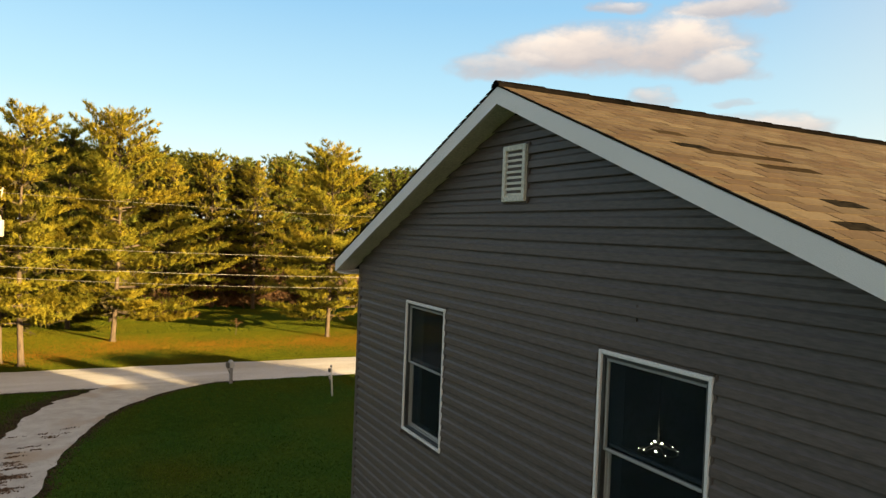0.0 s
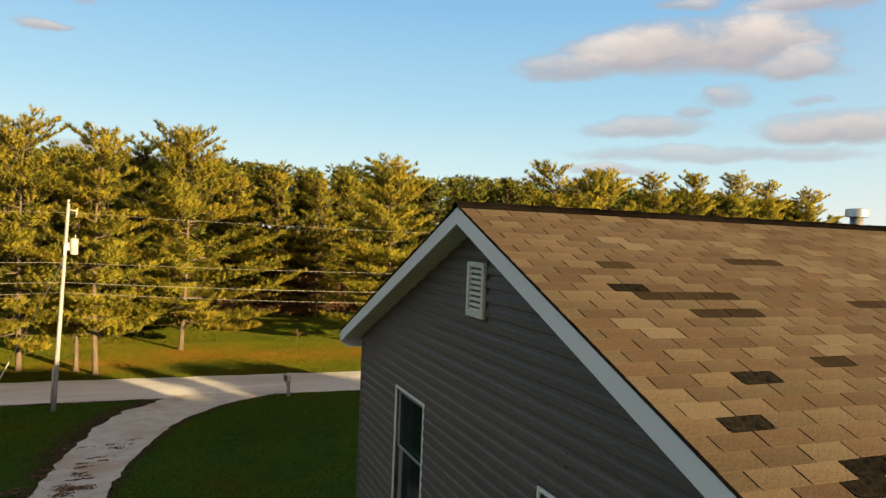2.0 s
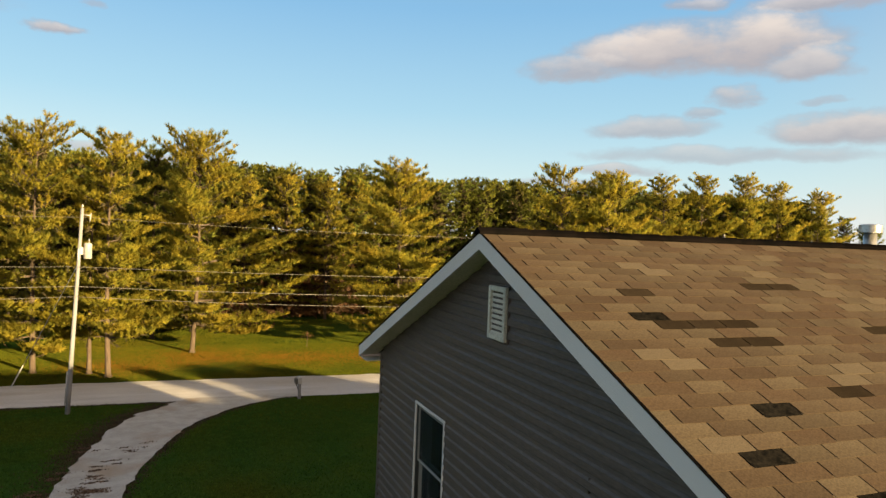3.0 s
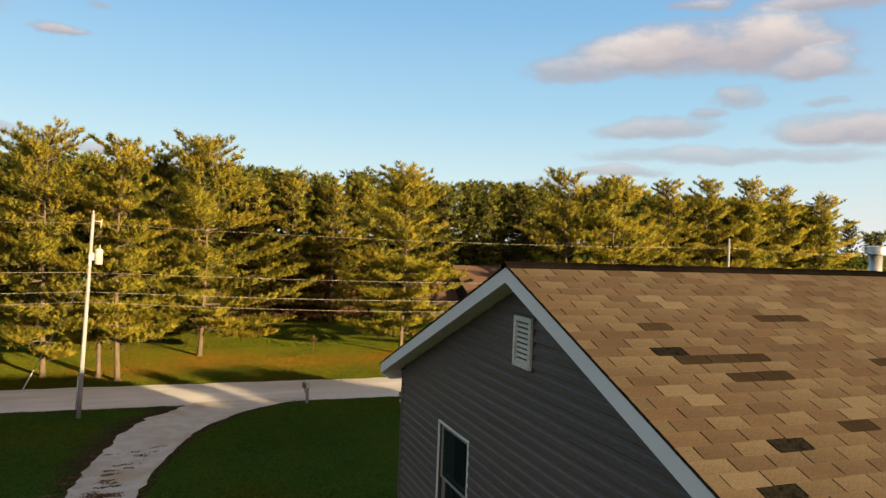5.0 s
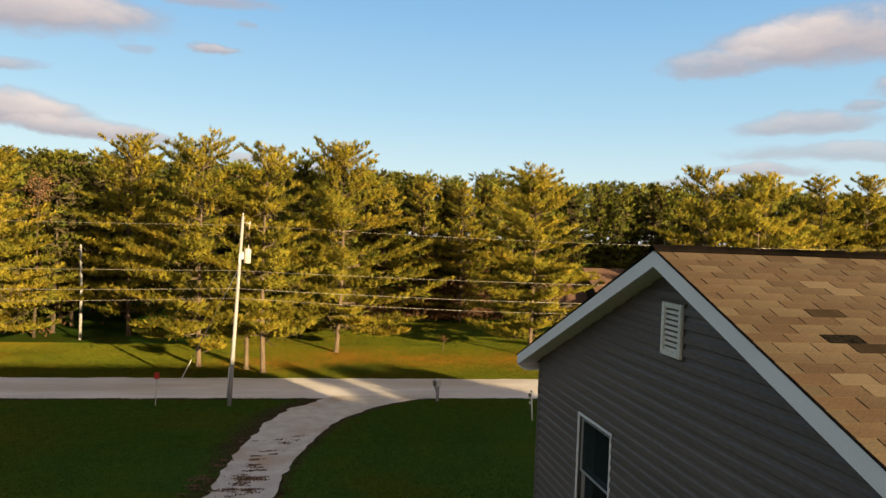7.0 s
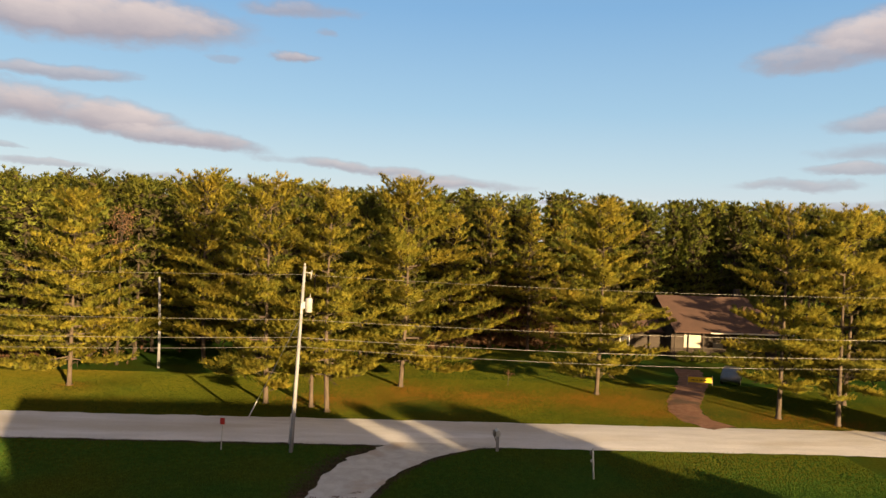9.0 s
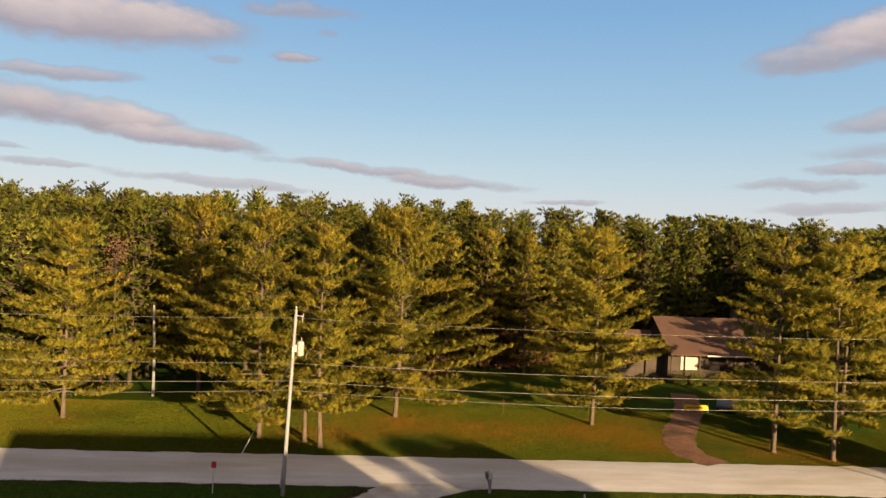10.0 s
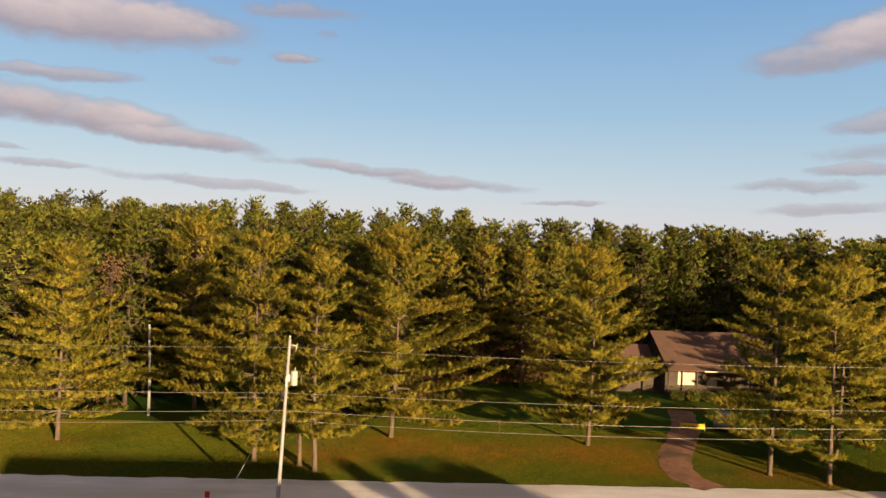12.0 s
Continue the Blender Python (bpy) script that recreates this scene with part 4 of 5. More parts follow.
def build_roof(root, y0, y1):
    """Deck, soffits, rake boards, shingles and the ridge vent."""
    roof_end = END_X + 0.22
    ye0, ye1 = y0 - OVER, y1 + OVER
    roof = None
    for sgn in (-1, 1):
        ye = ye0 if sgn < 0 else ye1
        bm = bmesh.new()
        vs = []
        for x in (RAKE_X + 0.025, roof_end - 0.025):
            for y, z in ((RIDGE_Y, RIDGE_Z - 0.012), (ye, roof_z(ye) - 0.012), (ye, roof_z(ye) - 0.11), (RIDGE_Y, RIDGE_Z - 0.11)):
                vs.append(bm.verts.new((x, y, z)))
        for q in ((0, 1, 2, 3), (7, 6, 5, 4), (0, 4, 5, 1), (1, 5, 6, 2), (2, 6, 7, 3)):
            bm.faces.new([vs[i] for i in q])
        bmesh.ops.recalc_face_normals(bm, faces=bm.faces)
        deck = part("roof", mesh_of("roof", bm, M["felt"]), root, "roof slope of tan three-tab shingles, some worn dark")
        if sgn < 0:
            roof = deck
        # rake board, soffit and edge strip at both gable ends
        for x0, x1 in ((RAKE_X, RAKE_X + 0.024), (roof_end - 0.024, roof_end)):
            for nm, top, bot, mat, grow in (("rake_board", -0.012, -0.134, M["trim"], 0.0), ("drip_edge", -0.002, -0.009, M["ridge"], 0.003)):
                bm = bmesh.new()
                vs = [bm.verts.new((x, y, roof_z(y) + dz)) for x in (x0 - grow, x1 + grow) for y in (RIDGE_Y, ye) for dz in (top, bot)]
                for q in ((0, 1, 3, 2), (4, 6, 7, 5), (0, 2, 6, 4), (1, 5, 7, 3), (2, 3, 7, 6), (0, 4, 5, 1)):
                    bm.faces.new([vs[i] for i in q])
                bmesh.ops.recalc_face_normals(bm, faces=bm.faces)
                part(nm, mesh_of(nm, bm, mat), root, "pale aluminium rake board" if nm == "rake_board" else "")
        n = 11
        for i in range(n):
            ya, yb = RIDGE_Y + (ye - RIDGE_Y) * i / n, RIDGE_Y + (ye - RIDGE_Y) * (i + 0.985) / n
            bm = bmesh.new()
            vs = [bm.verts.new((x, y, roof_z(y) + dz)) for x in (RAKE_X + 0.024, WALL_X + 0.012) for y in (ya, yb) for dz in (-0.112, -0.124)]
            for q in ((0, 1, 3, 2), (4, 6, 7, 5), (0, 2, 6, 4), (1, 5, 7, 3), (2, 3, 7, 6), (0, 4, 5, 1)):
                bm.faces.new([vs[i] for i in q])
            bmesh.ops.recalc_face_normals(bm, faces=bm.faces)
            part("soffit_panel", mesh_of("soffit_panel", bm, M["soffit"]), root)
        ys = sorted((ye, ye - 0.02 * sgn))
        part("fascia", box("fascia", (RAKE_X + 0.024, ys[0], roof_z(ye) - 0.147), (roof_end - 0.024, ys[1], roof_z(ye) - 0.005), M["trim"]), root)
        yi = ye - 0.02 * sgn
        yw = y0 if sgn < 0 else y1
        ys = sorted((yi, yw))
        part("eave_soffit", box("eave_soffit", (RAKE_X + 0.024, ys[0], roof_z(ye) - 0.148), (roof_end - 0.024, ys[1], roof_z(ye) - 0.136), M["soffit"]), root)
    build_shingles(roof, roof_end, ye0)
    # ridge vent of short capped lengths
    x = RAKE_X - 0.02
    i = 0
    while x < roof_end:
        vs = []
        for xx, up in ((x, 0.0), (min(x + 0.42, roof_end + 0.02), 0.007)):
            for y, z in ((-0.052, -0.022), (-0.050, 0.004), (0.0, 0.032), (0.050, 0.004), (0.052, -0.022), (0.0, 0.0)):
                vs.append((xx, RIDGE_Y + y, RIDGE_Z + z + up))
        fs = [(k, (k + 1) % 6, 6 + (k + 1) % 6, 6 + k) for k in range(6)] + [(5, 4, 3, 2, 1, 0), (6, 7, 8, 9, 10, 11)]
        part("ridge_cap", raw_mesh("ridge_cap", vs, fs, M["ridge"]), roof, "dark ridge vent cap" if i == 0 else "")
        x += 0.41
        i += 1


TAB, EXPO, ROW0 = 0.25, 0.1075, -0.054
# odd tabs out: course from the ridge, place of the left slot, look
ODD_TABS = {(12, 3.045): "bare", (13, 3.16): "worn", (13, 3.41): "worn", (13, 3.66): "worn", (15, 3.41): "worn", (15, 3.66): "worn", (21, 3.16): "bare", (24, 2.795): "bare",
            (9, 3.16): "worn", (8, 4.295): "worn", (8, 4.545): "worn", (27, 3.16): "bare", (27, 3.41): "bare", (28, 3.045): "bare", (14, 4.795): "worn", (14, 5.045): "worn", (20, 3.795): "worn",
            (18, 4.045): "pale", (19, 3.91): "pale", (23, 2.66): "pale", (10, 5.295): "pale", (16, 2.795): "pale", (17, 2.91): "pale", (5, 3.41): "pale", (6, 3.545): "pale"}


def tab_mesh(name, mat):
    """One tab: a wedge that thickens to its foot, with clipped foot corners."""
    g, c = 0.0042, 0.005
    h = EXPO + 0.018
    pts = [(g, 0.0), (g, -h + c), (g + c, -h), (TAB - g - c, -h), (TAB - g, -h + c), (TAB - g, 0.0)]
    t = [0.001, 0.0032, 0.0032, 0.0032, 0.0032, 0.001]
    vs = [(x, y, tt) for (x, y), tt in zip(pts, t)] + [(x, y, -0.002) for x, y in pts]
    fs = [(5, 4, 3, 2, 1, 0)[::-1]] + [(i, i + 6, (i + 1) % 6 + 6, (i + 1) % 6) for i in range(6)]
    return raw_mesh(name, vs, fs, mat)


def build_shingles(roof, roof_end, ye0):
    slope_len = (RIDGE_Y - ye0) / math.cos(radians(PITCH)) + 0.02
    rows = int((slope_len - ROW0) / EXPO) + 1
    looks = {"": "shingle", "bare": "shingle_dark", "worn": "shingle_worn", "pale": "shingle_pale"}
    near = {k: tab_mesh("shingle", M[m]) for k, m in looks.items()}
    words = {"": "", "bare": "blackened bare shingle tab", "worn": "dark worn shingle tab", "pale": "pale newer shingle tab"}
    rng = random.Random(11)
    lean = Matrix.Rotation(radians(PITCH), 4, "X")
    rest_v, rest_f = [], []
    base_v = [v.co.copy() for v in near[""].vertices]
    base_f = [tuple(p.vertices) for p in near[""].polygons]
    for r in range(1, rows):
        d = ROW0 + r * EXPO
        x = (2.66 if r % 2 else 2.795) - TAB
        while x < roof_end:
            a, b = max(x, RAKE_X + 0.008), min(x + TAB, roof_end + 0.003)
            if b - a > 0.01:
                look_of = ""
                for (rr, sx), how in ODD_TABS.items():
                    if rr == r and abs(sx - x) < 0.1:
                        look_of = how
                full = b - a > TAB - 0.01
                place = Matrix.Translation((x, RIDGE_Y - d * math.cos(radians(PITCH)), RIDGE_Z - d * math.sin(radians(PITCH)))) @ lean @ Matrix.Rotation(rng.gauss(0, 0.005), 4, "Z") @ Matrix.Translation((0, rng.gauss(0, 0.002), rng.uniform(0, 0.0015)))
                if (x < 4.35 and full) or look_of:
                    part("shingle", near[look_of], roof, words[look_of], at=place)
                else:
                    for v in base_v:
                        q = v.copy()
                        q.x = min(max(q.x, a - x), b - x)
                        rest_v.append(place @ q)
                    n0 = len(rest_v) - len(base_v)
                    rest_f.extend(tuple(i + n0 for i in f) for f in base_f)
            x += TAB
    part("shingles", raw_mesh("shingles", rest_v, rest_f, M["shingle_rest"]), roof, kind="stuff")
    # the far slope, out of sight but for its edge
    vs, fs = [], []
    for r in range(1, rows):
        d = ROW0 + r * EXPO
        for dd, lift in ((d, 0.002), (d + EXPO, 0.008)):
            for x in (RAKE_X - 0.012, roof_end + 0.012):
                vs.append((x, RIDGE_Y + dd * math.cos(radians(PITCH)), RIDGE_Z - dd * math.sin(radians(PITCH)) + lift))
        n = len(vs)
        fs.append((n - 4, n - 3, n - 1, n - 2))
    part("shingles", raw_mesh("shingles", vs, fs, M["shingle_rest"]), roof, kind="stuff")


def build_window(root, h):
    """A white double-hung window: casing, jamb, two sashes, panes."""
    ya, yb, za, zb = h
    win = part("window", None, root, "white double-hung window with dark panes")
    x = WALL_X

    def frame_mesh(name, xa, xb, a, b, c, d, w, mat, bev=0.004):
        bm = bmesh.new()
        add_box(bm, (xa, a, c), (xb, a + w, d), bev)
        add_box(bm, (xa, b - w, c), (xb, b, d), bev)
        add_box(bm, (xa, a + w, c), (xb, b - w, c + w), bev)
        add_box(bm, (xa, a + w, d - w), (xb, b - w, d), bev)
        return mesh_of(name, bm, mat)

    part("casing", frame_mesh("casing", x - 0.022, x + 0.03, ya - 0.04, yb + 0.04, za - 0.04, zb + 0.037, 0.026, M["trim"]), win)
    part("frame", frame_mesh("frame", x - 0.008, x + 0.03, ya - 0.014, yb + 0.014, za - 0.014, zb + 0.011, 0.020, M["black"]), win, "dark window frame")
    part("j_channel", frame_mesh("j_channel", x - 0.012, x + 0.02, ya - 0.058, yb + 0.058, za - 0.058, zb + 0.055, 0.017, M["siding"]), win, "dark siding channel round the window")
    part("jamb", frame_mesh("jamb", x + 0.03, x + 0.16, ya, yb, za, zb, 0.011, M["sash_light"]), win)
    zm = (za + zb) / 2 + 0.045
    for nm, xa, c, d in (("upper_sash", x + 0.008, zm - 0.02, zb - 0.012), ("lower_sash", x + 0.046, za + 0.012, zm + 0.02)):
        s = part(nm, frame_mesh(nm, xa, xa + 0.035, ya + 0.004, yb - 0.004, c, d, 0.018, M["sash_light"]), win)
        p = part("pane", box("pane", (xa + 0.015, ya + 0.018, c + 0.014), (xa + 0.019, yb - 0.018, d - 0.014), GLASS), s)
        p.visible_shadow = False


def build_gable_vent(root):
    ya, yb, za, zb = 4.12, 4.42, 9.63, 10.04
    v = part("gable_vent", None, root, "cream louvred gable vent")
    x = WALL_X
    bm = bmesh.new()
    w = 0.04
    add_box(bm, (x - 0.045, ya, za), (x + 0.01, ya + w, zb), 0.005)
    add_box(bm, (x - 0.045, yb - w, za), (x + 0.01, yb, zb), 0.005)
    add_box(bm, (x - 0.045, ya + w, za), (x + 0.01, yb - w, za + w), 0.005)
    add_box(bm, (x - 0.045, ya + w, zb - w), (x + 0.01, yb - w, zb), 0.005)
    part("flange", box("flange", (x - 0.02, ya - 0.012, za - 0.012), (x + 0.012, yb + 0.012, zb + 0.012), M["siding"], 0.002), v, "dark siding channel round the vent")
    part("vent_frame", mesh_of("vent_frame", bm, M["vent"]), v)
    part("backing", box("backing", (x - 0.012, ya + w, za + w), (x - 0.006, yb - w, zb - w), M["black"]), v)
    n = 8
    pitch = (zb - za - 2 * w) / n
    bm = bmesh.new()
    vs = [bm.verts.new(p) for p in ((-0.034, 0, -0.002), (-0.008, 0, 0.022), (-0.008, 0, 0.028), (-0.034, 0, 0.010))]
    vs2 = [bm.verts.new((p.co.x, yb - ya - 2 * w, p.co.z)) for p in vs]
    bm.faces.new(vs)
    bm.faces.new(vs2[::-1])
    for i in range(4):
        bm.faces.new((vs[i], vs2[i], vs2[(i + 1) % 4], vs[(i + 1) % 4]))
    bmesh.ops.recalc_face_normals(bm, faces=bm.faces)
    slat = mesh_of("slat", bm, M["vent"])
    for i in range(n):
        part("slat", slat, v, at=pose(x, ya + w, za + w + i * pitch + 0.004))


build_house()


# ---- roof pipe, lamp behind the window ----
def build_flue():
    x, y, z0 = 8.35, 5.6, 9.72
    f = thing("flue_pipe", "galvanised flue pipe with a round rain cap on the roof", "flue pipe", pose(x, y, z0))
    part("pipe", tube("pipe", [((0, 0, 0), 0.075), ((0, 0, 0.93), 0.075)], M["steel"], 16), f)
    part("storm_collar", tube("storm_collar", [((0, 0, 0.36), 0.16), ((0, 0, 0.44), 0.08)], M["steel"], 16), f)
    part("cap", tube("cap", [((0, 0, 0.92), 0.08), ((0, 0, 0.925), 0.115), ((0, 0, 0.93), 0.128), ((0, 0, 1.015), 0.128), ((0, 0, 1.022), 0.115), ((0, 0, 1.035), 0.02)], M["steel"], 40, False), f, "wide drum-shaped cap")


def build_chandelier():
    c = thing("chandelier", "lit chandelier with small bulbs hanging in a dark room", "chandelier", pose(4.3, 4.33, 7.61))
    part("stem", rod("stem", (0, 0, 0.05), (0, 0, 0.99), 0.009, M["dark_metal"]), c)
    bulb_bm = bmesh.new()
    bmesh.ops.create_icosphere(bulb_bm, subdivisions=2, radius=0.005)
    bulb = mesh_of("bulb", bulb_bm, BULB, True)
    for i in range(12):
        a = i * math.pi / 6 + 0.2
        r, size = ((0.035, 1.7), (0.16, 0.6), (0.13, 0.7))[i % 3]
        e = (r * math.cos(a), r * math.sin(a), (0.07 if i % 2 else 0.0) if i % 3 == 0 else 0.01 * (i % 4))
        arm = part("arm", rod("arm", (0, 0, 0.06), e, 0.006, M["dark_metal"]), c)
        part("bulb", bulb, arm, "glowing warm bulb", at=pose(e[0], e[1], e[2] + 0.012) @ Matrix.Scale(size, 4))

    bm = bmesh.new()
    for i in range(28):
        a, b = i * math.pi / 14, (i + 1) * math.pi / 14
        add_rod(bm, (0.16 * math.cos(a), 0.16 * math.sin(a), 0.0), (0.16 * math.cos(b), 0.16 * math.sin(b), 0.0), 0.004, sides=5)
    part("ring", mesh_of("ring", bm, M["dark_metal"]), c)


build_flue()
build_chandelier()


# ---- poles and wires ----
POLES = [(-48.5, 41.7, 11.1), (-4.95, 41.2, 11.1), (38.6, 40.7, 11.1), (82.0, 40.2, 11.1)]
# drop below the pole's top, offset to the lawn side, sag in mid-span
HANG = [(-0.5, 0.0, 0.32), (-3.15, 0.22, 0.28), (-4.2, 0.2, 0.42), (-4.75, 0.2, 0.55)]


def pole_point(i, drop):
    """A point on a pole, drop metres under its top; the poles lean a little."""
    x, y, h = POLES[i]
    lean = 0.44 if i == 1 else 0.0
    z = h + drop
    return Vector((x + lean * z / h, y, z))


def build_poles():
    for i, (x, y, h) in enumerate(POLES):
        p = thing("utility_pole", "weathered grey wooden utility pole carrying four lines", "utility pole", pose(0, 0, 0), "poles along the road")
        rings = [(pole_point(i, d - h), 0.125 - 0.04 * d / h) for d in np.linspace(-0.2, h, 9)]
        part("shaft", tube("shaft", rings, M["pole"], 12), p)
        t = pole_point(i, 0)
        part("top_insulator", tube("top_insulator", [(t, 0.03), (t + Vector((0, 0, 0.10)), 0.055), (t + Vector((0, 0, 0.14)), 0.05), (t + Vector((0, 0, 0.2)), 0.035)], M["porcelain"], 8), p)
        q = pole_point(i, -2.5)
        part("rack", box("rack", tuple(q + Vector((-0.04, -0.22, -0.3))), tuple(q + Vector((0.04, -0.10, 0.3))), M["grey_metal"], 0.01), p)
        if i == 1:
            a = pole_point(i, -1.9) + Vector((0.40, -0.05, 0))
            body = part("transformer", tube("transformer", [(a + Vector((0, 0, -0.82)), 0.19), (a + Vector((0, 0, -0.80)), 0.205), (a + Vector((0, 0, -0.04)), 0.205), (a, 0.19), (a + Vector((0, 0, 0.05)), 0.07)], M["porcelain"], 16), p, "pale grey pole transformer")
            part("bushing", tube("bushing", [(a + Vector((0.05, 0, 0.03)), 0.035), (a + Vector((0.05, 0, 0.25)), 0.02)], M["porcelain"], 8), body)
            part("bracket", box("bracket", tuple(a + Vector((-0.40, -0.03, -0.6))), tuple(a + Vector((-0.18, 0.03, -0.2))), M["grey_metal"]), body)
            arm = pole_point(i, -0.35)
            part("cutout_arm", rod("cutout_arm", arm, arm + Vector((0.45, 0.0, -0.05)), 0.025, M["grey_metal"]), p)
            part("cutout", rod("cutout", arm + Vector((0.45, 0, 0.1)), arm + Vector((0.38, 0, -0.4)), 0.03, M["porcelain"]), p)
            part("riser", rod("riser", pole_point(i, -10.6) + Vector((-0.16, -0.02, 0)), pole_point(i, -8.8) + Vector((-0.15, -0.02, 0)), 0.035, M["grey_metal"]), p)
            top = pole_point(i, -3.0)
            foot = Vector((-9.0, 48.35, 0.0))
            near = foot.lerp(top, 0.2)
            part("guy_wire", rod("guy_wire", top, foot, 0.018, M["steel"]), p)
            part("guy_guard", rod("guy_guard", foot, near, 0.035, M["white"]), p, "pale plastic guy guard")
    for k, (drop, side, sag) in enumerate(HANG):
        for i in range(3):
            a, b = pole_point(i, drop), pole_point(i + 1, drop)
            a.y -= side
            b.y -= side
            cu = bpy.data.curves.new("line", "CURVE")
            cu.dimensions = "3D"
            cu.bevel_depth, cu.bevel_resolution = (0.006, 0.008, 0.010, 0.008)[k], 1
            sp = cu.splines.new("POLY")
            sp.points.add(24)
            for j in range(25):
                s = j / 24
                q = a.lerp(b, s)
                sp.points[j].co = (q.x, q.y, q.z - sag * 4 * s * (1 - s), 1)
            cu.materials.append(M["wire"])
            w = new("power_line", cu)
            tagged(w, "thin sagging overhead line strung between the poles", "power line", "overhead lines")
    p = thing("yard_pole", "plain thin wooden pole standing among the pines", "pole", pose(-20.6, 64.7, 0))
    part("shaft", tube("shaft", [((0, 0, -0.2), 0.14), ((0, 0, 4), 0.12), ((-0.15, 0, 8.4), 0.095)], M["pole"], 10), p)
    part("lamp_arm", rod("lamp_arm", (-0.13, 0, 7.9), (-0.13, -0.5, 8.0), 0.02, M["grey_metal"]), p)


build_poles()


# ---- things by the road ----
def build_mailbox():
    m = thing("mailbox", "grey round-topped mailbox on a wide grey post by the road", "mailbox", pose(7.55, 42.1, 0, 0, 0, 0))
    part("post", box("post", (-0.09, -0.08, -0.2), (0.09, 0.08, 1.02), M["pole"], 0.012), m)
    part("collar", box("collar", (-0.11, -0.10, 0.94), (0.11, 0.10, 1.0), M["pole"], 0.01), m)
    bm = bmesh.new()
    loops = []
    for y in (-0.30, 0.26):
        loop = [bm.verts.new((-0.125, y, 1.0)), bm.verts.new((0.125, y, 1.0))]
        for k in range(9):
            a = math.pi * k / 8
            loop.append(bm.verts.new((0.125 * math.cos(a), y, 1.26 + 0.125 * math.sin(a))))
        loops.append(loop)
    n = len(loops[0])
    for i in range(n):
        bm.faces.new((loops[0][i], loops[0][(i + 1) % n], loops[1][(i + 1) % n], loops[1][i]))
    bm.faces.new(loops[0][::-1])
    bm.faces.new(loops[1])
    bmesh.ops.recalc_face_normals(bm, faces=bm.faces)
    body = part("box", mesh_of("box", bm, M["grey_metal"]), m)
    part("door", box("door", (-0.12, 0.261, 1.01), (0.12, 0.272, 1.36), M["grey_metal"], 0.004), body)
    part("flag", box("flag", (0.127, 0.0, 1.12), (0.133, 0.05, 1.34), M["red"], 0.001), body)
    side = part("newspaper_box", box("newspaper_box", (-0.30, -0.26, 0.98), (-0.13, 0.22, 1.30), M["dark_metal"], 0.03), m, "dark newspaper box")
    part("brace", rod("brace", (-0.22, 0, 0.98), (-0.08, 0, 0.62), 0.03, M["dark_metal"]), side)


def build_marker():
    m = thing("marker_post", "thin grey marker post with a small red plate", "marker post", pose(-9.1, 41.45, 0, 0, 1.5, 0))
    part("post", box("post", (-0.03, -0.02, -0.2), (0.03, 0.02, 1.62), M["grey_metal"], 0.004), m)
    part("plate", box("plate", (-0.14, -0.035, 1.52), (0.14, -0.022, 1.90), M["red"], 0.01), m, "red plate")
    part("plate_back", box("plate_back", (-0.12, 0.022, 1.54), (0.12, 0.03, 1.88), M["red"], 0.006), m)


def build_yard_sign():
    m = thing("yard_post", "thin leaning white post with small dark ornaments", "post", pose(12.3, 37.4, 0, 0, -4, 0))
    part("post", tube("post", [((0, 0, -0.2), 0.05), ((0, 0, 1.62), 0.045), ((0, 0, 1.64), 0.02)], M["white"], 8), m)
    part("ornament", box("ornament", (-0.17, -0.07, 1.38), (-0.05, 0.05, 1.60), M["dark_metal"], 0.02), m, "small dark box")
    part("ornament", box("ornament", (-0.16, -0.06, 0.98), (-0.05, 0.04, 1.14), M["grey_metal"], 0.02), m, "small grey box")
    part("bracket", rod("bracket", (-0.12, -0.01, 0.72), (-0.12, -0.01, 0.98), 0.018, M["dark_metal"]), m)
    part("finial", tube("finial", [((0, 0, 1.62), 0.02), ((0, 0, 1.69), 0.07), ((0, 0, 1.77), 0.05), ((0, 0, 1.80), 0.01)], M["grey_metal"], 8), m)


def build_covered_pile():
    """A low pile under a brown sheet, with a pale rim and one pale end."""
    m = thing("covered_pile", "low pile under a brown sheet with pale rim on grass", "covered pile", pose(-11.9, 25.9, ground_height(-11.9, 25.9) - 0.03, 0, 0, 6))
    n, rings = 28, 6
    vs, fs = [(0, 0, 0.46)], []
    for k in range(1, rings + 1):
        s = k / rings
        for i in range(n):
            a = 2 * math.pi * i / n
            w = 1 + 0.07 * noise.noise(Vector((math.cos(a) * 2, math.sin(a) * 2, s * 3)))
            vs.append((1.55 * s * w * math.cos(a), 0.75 * s * w * math.sin(a), 0.46 * (1 - s ** 2.6) + 0.03 * noise.noise(Vector((math.cos(a) * s * 4, math.sin(a) * s * 4, 1)))))
    fs += [(0, 1 + i, 1 + (i + 1) % n) for i in range(n)]
    for k in range(rings - 1):
        fs += [(1 + k * n + i, 1 + (k + 1) * n + i, 1 + (k + 1) * n + (i + 1) % n, 1 + k * n + (i + 1) % n) for i in range(n)]
    part("sheet", raw_mesh("sheet", vs, fs, M["tarp"], True), m)
    bm = bmesh.new()
    for i in range(12):
        x0, x1 = -1.3 + 0.2 * i, -1.3 + 0.2 * (i + 1)
        add_rod(bm, (x0, 0.35, 0.42 - 0.05 * (x0 / 1.3) ** 2), (x1, 0.35, 0.42 - 0.05 * (x1 / 1.3) ** 2), 0.018, sides=6)
    part("rim", mesh_of("rim", bm, M["vent"]), m, "pale rim")
    part("end_cap", box("end_cap", (1.1, -0.3, 0.0), (1.45, 0.3, 0.32), M["grey_metal"], 0.08), m, "pale blue-grey end piece")


